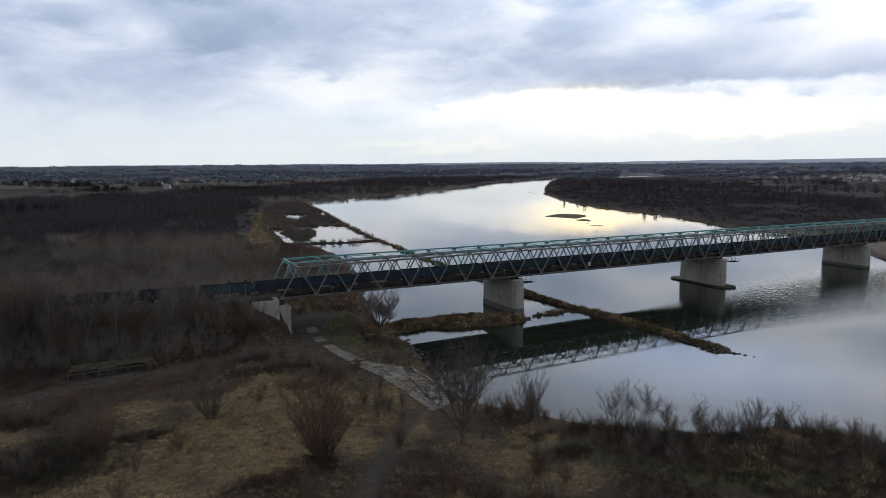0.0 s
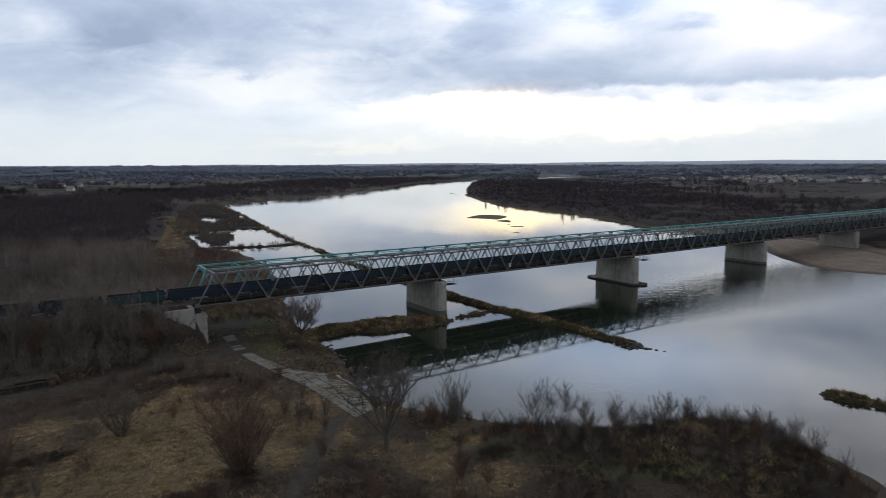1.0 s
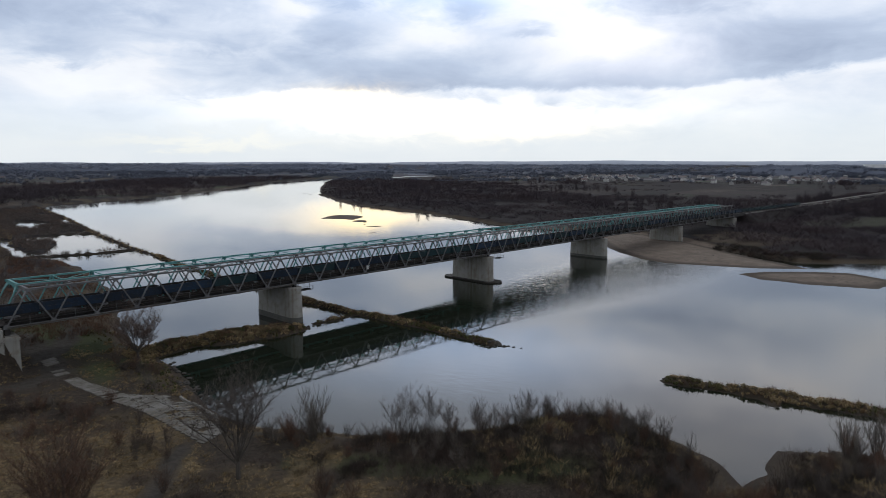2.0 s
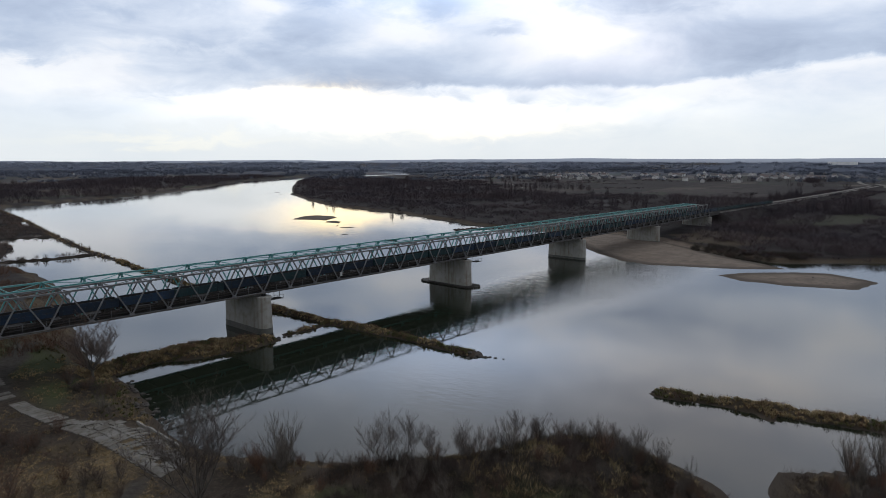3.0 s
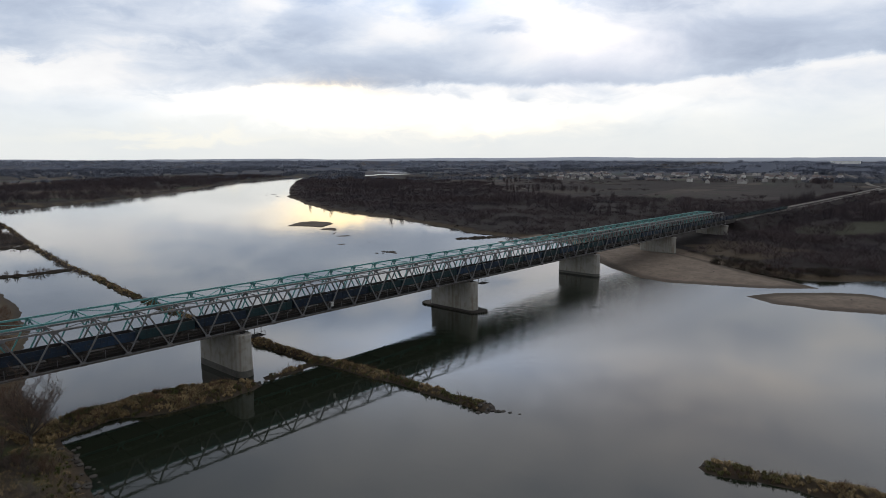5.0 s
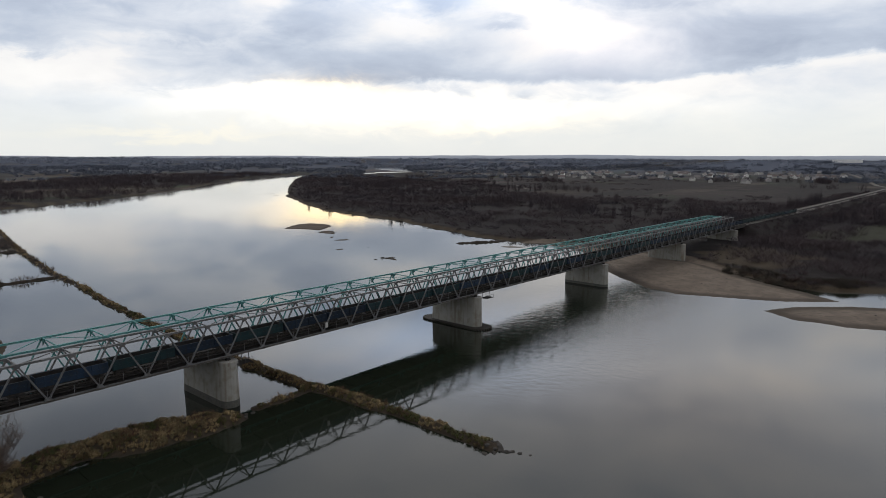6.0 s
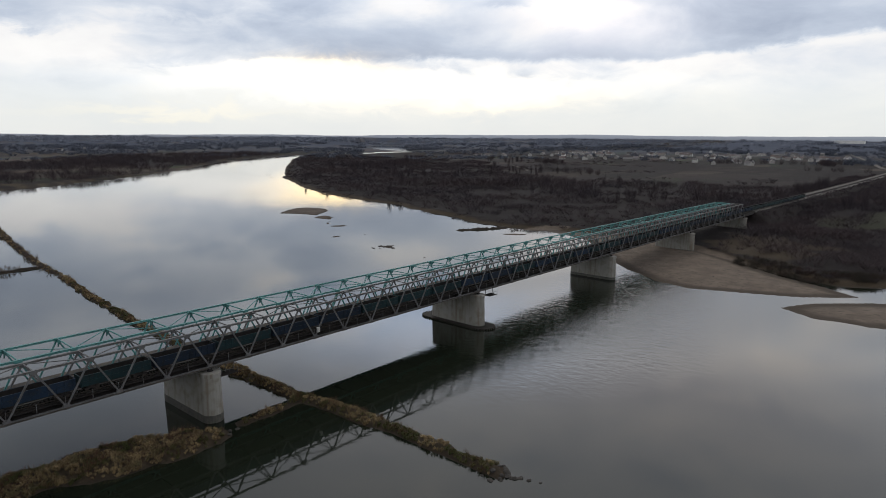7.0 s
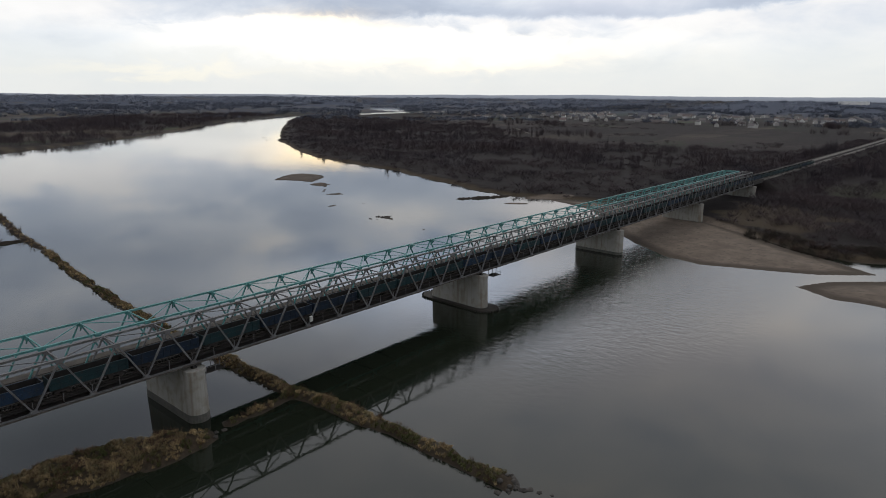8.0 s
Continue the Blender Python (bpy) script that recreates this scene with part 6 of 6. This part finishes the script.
wood("undergrowth", "brown bare scrub on the low bank behind the bridge", M_TWIGRED, x, y, 0.8 + 2.2 * rough(x, y, 11), 0.8 + 0.9 * g.rand(len(x)), 26, 0.03, 90, category="undergrowth")


# ---------------------------------------------------------------- concrete ramp
ramp_root = thing("ramp", "broken pale concrete slab ramp leading down to the water", "ramp", kind="structure")
LEFT = [(7, 7), (6, -8), (6.2, -22), (8.2, -33), (11, -42.3), (11.5, -50), (11.7, -57), (12.2, -66)]
RIGHT = [(10.7, 9), (8.8, -8), (9.4, -22), (12.6, -34), (20.2, -39.5), (20.8, -47), (20.8, -54), (17.5, -64)]
rng = random.Random(9)
slabs = []
for k in range(3):
    w2, d2 = 0.5 - 0.02, 0.5 - 0.02
    sm = Mesh().loft([[(-w2, -d2, -0.10), (w2, -d2, -0.10), (w2, d2, -0.10), (-w2, d2, -0.10)], [(-w2, -d2, 0.07), (w2, -d2, 0.07), (w2, d2, 0.07), (-w2, d2, 0.07)],
                      [(-w2 + 0.02, -d2 + 0.02, 0.09), (w2 - 0.02, -d2 + 0.02, 0.09), (w2 - 0.02, d2 - 0.02, 0.09), (-w2 + 0.02, d2 - 0.02, 0.09)]])
    slabs.append(sm.data("slab", M_SLAB))


def along(line, t):
    n = len(line) - 1
    i = min(int(t * n), n - 1)
    u = t * n - i
    return line[i][0] + (line[i + 1][0] - line[i][0]) * u, line[i][1] + (line[i + 1][1] - line[i][1]) * u


rows = 62
edge_t = [0.5 * k / 44 for k in range(45)] + [0.5 + 0.5 * k / 18 for k in range(1, 19)]
for r in range(rows):
    t0, t1 = edge_t[r], edge_t[r + 1]
    a, c = along(LEFT, (t0 + t1) / 2), along(RIGHT, (t0 + t1) / 2)
    a2, c2 = along(LEFT, t1), along(RIGHT, t1)
    a1, c1 = along(LEFT, t0), along(RIGHT, t0)
    wid = math.hypot(c[0] - a[0], c[1] - a[1])
    dep = 0.5 * (math.hypot(a2[0] - a1[0], a2[1] - a1[1]) + math.hypot(c2[0] - c1[0], c2[1] - c1[1]))
    n = 1 if r < 36 else max(2, round(wid / 2.6))
    ang = math.degrees(math.atan2(c[1] - a[1], c[0] - a[0]))
    for k in range(n):
        if rng.random() < (0.6 if r < 20 else 0.12 if r < 44 else 0.03):
            continue
        u = (k + 0.5) / n
        px, py = a[0] + (c[0] - a[0]) * u, a[1] + (c[1] - a[1]) * u
        dx = 1.2
        gz = height(px, py)
        sl_x = math.degrees(math.atan2(height(px, py + dx) - height(px, py - dx), 2 * dx))
        sl_y = -math.degrees(math.atan2(height(px + dx, py) - height(px - dx, py), 2 * dx))
        part("slab", slabs[k % 3], None, ramp_root, m=pose(px, py, gz + 0.05 + rng.uniform(-0.02, 0.03), sl_x, sl_y, ang + rng.uniform(-3, 3)) @ Matrix.Diagonal((wid / n * 0.99, max(dep * 0.97, 0.5), 1.3, 1)))

kerb = Mesh()
for k in range(10):
    p, q = along(RIGHT, 0.572 + 0.03 * k), along(RIGHT, 0.572 + 0.03 * (k + 1))
    kerb.beam((p[0] + 0.3, p[1], height(*p) + 0.2), (q[0] + 0.3, q[1], height(*q) + 0.2), 0.35, 0.6)
part("kerb", kerb, M_CONC, ramp_root)

# ---------------------------------------------------------------- small things
plat = thing("loading_platform", "old low timber loading platform beside the dirt road", "platform")
pa, pb = Vector((-49.3, -17.6, 0)), Vector((-32.2, -17.0, 0))
pz = height(-40.5, -18.5) + 1.15
pd = (pb - pa).normalized()
ps = Vector((-pd.y, pd.x, 0))
for k in range(4):
    o = ps * (k * 0.85)
    part("deck_plank", Mesh().beam(pa + o + Vector((0, 0, pz)), pb + o + Vector((0, 0, pz)), 0.80, 0.22), M_TIMBER, plat)
# near-black boards added in place of the shaded openings under the deck
for k in range(6):
    p, q = pa.lerp(pb, k / 6 + 0.004) + ps * 0.35, pa.lerp(pb, (k + 1) / 6 - 0.004) + ps * 0.35
    part("front_board", Mesh().beam(p + Vector((0, 0, pz - 0.95)), q + Vector((0, 0, pz - 0.95)), 0.12, 1.6), M_DARKSTEEL, plat)
for k in range(7):
    p = pa.lerp(pb, k / 6) - ps * 0.05
    part("post", Mesh().beam(p + Vector((0, 0, min(height(p.x, p.y), pz - 1) - 0.4)), p + Vector((0, 0, pz - 0.12)), 0.3, 0.3), M_TIMBER, plat)
# earth and moss that cover the deck, sloping up behind it
cover_m, cols = Mesh(), 36
vs, fs = [], []
for i in range(cols + 1):
    for j in range(7):
        p = pa.lerp(pb, i / cols) + ps * (-0.25 + j * 0.85)
        vs.append((p.x, p.y, pz + 0.14 + 0.55 * float(rough(np.array(p.x * 3.0), np.array(p.y * 3.0), 2.2)) + 0.10 * j - (1.6 if j == 6 or i in (0, cols) else 0)))
for i in range(cols):
    for j in range(6):
        fs.append((i * 7 + j, (i + 1) * 7 + j, (i + 1) * 7 + j + 1, i * 7 + j + 1))
part("moss_cover", cover_m.add(vs, fs), M_EARTH, plat, "mossy earth cover")

box = thing("equipment_box", "small white equipment cabinet fixed to the truss", "cabinet", m=pose(103.6, -0.42, chord_z(103.6) + 1.2, 0, TILT, 0))
part("cabinet_body", Mesh().box(-0.36, 0.36, -0.3, 0.1, 0.1, 1.25), M_WHITE, box)
part("cabinet_lid", Mesh().box(-0.4, 0.4, -0.34, 0.13, 1.25, 1.32), M_WHITE, box)

for px in (PIER_X[0] + 3.6, PIER_X[1] + 6.0):
    z = chord_z(px) - 2.2
    cr = thing("inspection_platform", "small grey steel inspection platform hung under the bridge", "platform", "inspection platforms")
    part("grating", Mesh().box(px - 2.0, px + 2.0, -1.8, 1.0, z, z + 0.1), M_DARKSTEEL, cr)
    for ax in (-1.95, 0, 1.95):
        part("hanger", Mesh().box(px + ax - 0.06, px + ax + 0.06, 0.05, 0.17, z + 0.1, chord_z(px) - 0.2), M_GREY, cr)
        part("railing_post", Mesh().box(px + ax - 0.04, px + ax + 0.04, -1.78, -1.70, z + 0.1, z + 1.2), M_GREY, cr)
    part("handrail", Mesh().box(px - 2, px + 2, -1.77, -1.71, z + 1.15, z + 1.22), M_GREY, cr)

for sx, sy in ((-9.5, -1.2), (-13.5, -1.0)):
    sg = thing("signal_post", "slim grey trackside signal post", "signal post", "signal posts")
    gz = height(sx, sy)
    part("pole", Mesh().tube((sx, sy, gz - 0.3), (sx, sy, chord_z(0) + 6.2), 0.09, 0.07, 8), M_GREY, sg)
    part("sign_plate", Mesh().box(sx - 0.3, sx + 0.3, sy - 0.12, sy - 0.06, chord_z(0) + 5.2, chord_z(0) + 6.1), M_DARKSTEEL, sg)

# rocks at the dyke's tip and along the wet edges
rocks = [rock_form(k).data("rock", M_ROCK) for k in range(4)]
rng = random.Random(17)
spots = [(98.0 + rng.gauss(0, 1.0), -61 + rng.gauss(0, 1.4)) for _ in range(24)] + [(99.3, -65.5), (100, -67.5), (101.2, -107), (101.6, -106)]
spots += [(25 + rng.gauss(0, 1.2), -34 + rng.gauss(0, 3)) for _ in range(14)] + [(float(np.interp(ry0, [-52, -40, -31, -19, -8], [24.6, 25.2, 26.6, 28.8, 30.6])) + rng.gauss(0.3, 0.8), ry0) for ry0 in [rng.uniform(-52, -10) for _ in range(34)]] + [(73 + rng.gauss(0, 1.5), -8 + rng.gauss(0, 1.5)) for _ in range(5)] + [(251 + rng.gauss(0, 4), 131 + rng.gauss(0, 2)) for _ in range(16)]
spots += [(rng.uniform(276, 330), rng.uniform(-60, 20)) for _ in range(6)] + [(rng.uniform(256, 285), rng.uniform(-112, -80)) for _ in range(3)]
for rx, ry in spots:
    ob = tagged(new("rock", rng.choice(rocks)), "dark wet river rock at the water's edge", "rock", "river rocks")
    sc = rng.uniform(0.3, 0.8) * (0.6 if rx > 252 else 1.0)
    ob.matrix_basis = pose(rx, ry, max(height(rx, ry), -0.15) + 0.1, 0, 0, rng.uniform(0, 360)) @ Matrix.Diagonal((sc, sc * rng.uniform(0.7, 1.2), sc, 1))


# ---------------------------------------------------------------- town and far buildings
def house(L, W, H, rise):
    wm2 = Mesh().add([(-L / 2, -W / 2, -1), (L / 2, -W / 2, -1), (L / 2, W / 2, -1), (-L / 2, W / 2, -1), (-L / 2, -W / 2, H), (L / 2, -W / 2, H), (L / 2, W / 2, H), (-L / 2, W / 2, H), (-L / 2, 0, H + rise), (L / 2, 0, H + rise)],
                     [(0, 3, 2, 1), (0, 1, 5, 4), (2, 3, 7, 6), (1, 2, 6, 9, 5), (3, 0, 4, 8, 7)])
    rf = Mesh()
    for s in (-1, 1):
        rf.add([(-L / 2 - 0.5, s * (W / 2 + 0.6), H - 0.25), (L / 2 + 0.5, s * (W / 2 + 0.6), H - 0.25), (L / 2 + 0.5, 0, H + rise + 0.2), (-L / 2 - 0.5, 0, H + rise + 0.2),
                (-L / 2 - 0.5, s * (W / 2 + 0.6), H - 0.05), (L / 2 + 0.5, s * (W / 2 + 0.6), H - 0.05), (L / 2 + 0.5, 0, H + rise + 0.4), (-L / 2 - 0.5, 0, H + rise + 0.4)],
               [(0, 1, 2, 3), (7, 6, 5, 4), (0, 4, 5, 1), (1, 5, 6, 2), (3, 2, 6, 7), (0, 3, 7, 4)])
    ch = Mesh().box(L * 0.15, L * 0.15 + 0.7, -0.35, 0.35, H + rise - 0.8, H + rise + 1.0)
    win = Mesh().box(-0.6, 0.6, -0.06, 0.06, 0, 1.4)
    return wm2.data("wall", M_HOUSEWALL), rf.data("roof", M_HOUSEROOF), ch.data("chimney", M_HOUSEROOF), win.data("window", M_PANE), L, W


KINDS = [house(11, 9, 4.5, 4), house(15, 9, 3.6, 4.5), house(10, 10, 6.2, 3), house(22, 11, 4.2, 3.4)]


def put_house(kind, x, y, turn, label, group):
    w_, r_, c_, p_, L, W = KINDS[kind]
    root = thing("house", label, "house", group, m=pose(x, y, height(x, y), 0, 0, turn))
    part("wall", w_, None, root)
    ro = part("roof", r_, None, root)
    part("chimney", c_, None, ro)
    for k in range(3):
        part("window", p_, None, root, m=pose(-L / 2 + L * (k + 0.5) / 3, -W / 2 - 0.02, 1.4))
    return root


rng = random.Random(23)
for k in range(120):
    t = rng.random()
    x = rng.uniform(1400, 2150) + (350 if rng.random() < 0.25 else 0)
    y = 190 + 820 * t
    put_house(rng.choice((0, 0, 1, 2, 3)), x, y, rng.choice((0, 90, 20, 110, 35)) + rng.uniform(-8, 8), "small rendered house with a pitched roof in the distant village", "village houses")
for x, y in ((50, 1152), (84, 1392), (50, 1400), (125, 1580), (160, 1560), (-134, 1781), (-226, 1640), (420, 1900), (300, 2050), (760, 2100), (900, 2300)):
    put_house(rng.choice((0, 1)), x, y, rng.uniform(0, 180), "small pale house with a pitched roof beyond the woods", "farm houses")
hall = thing("warehouse", "long white industrial hall on the horizon", "warehouse", m=pose(4120, 520, height(4120, 520) + 7, 0, 0, 84))
part("wall", Mesh().box(-70, 70, -16, 16, -9, 8), M_HALL, hall)
part("roof", Mesh().box(-72, 72, -18, 18, 8, 9.2), M_HALL, hall)

# the far rim of the plain, low wooded hills; haze painted as a glow, paler upwards
M_RIM = bpy.data.materials.new("hazed_far_hills")
M_RIM.use_nodes = True
rt = M_RIM.node_tree
rb = rt.nodes["Principled BSDF"]
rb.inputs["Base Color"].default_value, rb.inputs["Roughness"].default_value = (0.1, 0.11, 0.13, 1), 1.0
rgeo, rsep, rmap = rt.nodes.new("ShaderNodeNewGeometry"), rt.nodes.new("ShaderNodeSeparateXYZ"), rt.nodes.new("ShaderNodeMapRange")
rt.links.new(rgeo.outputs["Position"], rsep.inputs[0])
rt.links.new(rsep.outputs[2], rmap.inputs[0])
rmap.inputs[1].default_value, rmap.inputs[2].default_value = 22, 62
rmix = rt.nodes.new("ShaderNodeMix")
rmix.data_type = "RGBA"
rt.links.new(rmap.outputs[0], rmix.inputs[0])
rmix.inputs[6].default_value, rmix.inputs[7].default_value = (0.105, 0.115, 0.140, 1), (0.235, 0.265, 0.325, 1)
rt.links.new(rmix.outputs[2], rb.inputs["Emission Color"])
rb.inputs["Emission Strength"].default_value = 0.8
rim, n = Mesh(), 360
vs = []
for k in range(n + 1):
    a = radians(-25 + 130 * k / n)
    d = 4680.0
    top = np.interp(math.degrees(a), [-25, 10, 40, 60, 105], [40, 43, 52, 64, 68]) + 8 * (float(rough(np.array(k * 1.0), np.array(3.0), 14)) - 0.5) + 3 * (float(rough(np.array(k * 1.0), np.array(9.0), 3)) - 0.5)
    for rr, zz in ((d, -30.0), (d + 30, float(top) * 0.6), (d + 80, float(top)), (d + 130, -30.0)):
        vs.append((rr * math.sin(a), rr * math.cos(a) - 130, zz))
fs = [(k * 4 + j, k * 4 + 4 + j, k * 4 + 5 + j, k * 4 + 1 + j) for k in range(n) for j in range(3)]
tagged(new("backdrop", rim.add(vs, fs).data("backdrop", M_RIM)), "low wooded hills along the horizon, haze painted as a bluish glow", "hills", kind="structure")

# roads beyond the bridge's far end
rd = Mesh()
pts = [(1250, -30), (1484, 50), (1800, 112), (2300, 215), (2700, 300)]
for p, q in zip(pts, pts[1:]):
    n = 12
    for k in range(n):
        a = (p[0] + (q[0] - p[0]) * k / n, p[1] + (q[1] - p[1]) * k / n)
        c = (p[0] + (q[0] - p[0]) * (k + 1) / n, p[1] + (q[1] - p[1]) * (k + 1) / n)
        rd.beam((a[0], a[1], height(*a) + 0.7), (c[0], c[1], height(*c) + 0.7), 9, 0.3)
tagged(new("road", rd.data("road", M_SLAB)), "pale country road running to the village", "road", kind="structure")
fr = Mesh()
pts = [(905, 470), (958, 508), (1010, 560), (1063, 611)]
for p, q in zip(pts, pts[1:]):
    fr.beam((*p, height(*p) + 0.35), (*q, height(*q) + 0.35), 4.5, 0.3)
tagged(new("dirt_track", fr.data("dirt_track", M_SLAB)), "pale sandy farm track across the fields", "track", kind="structure")
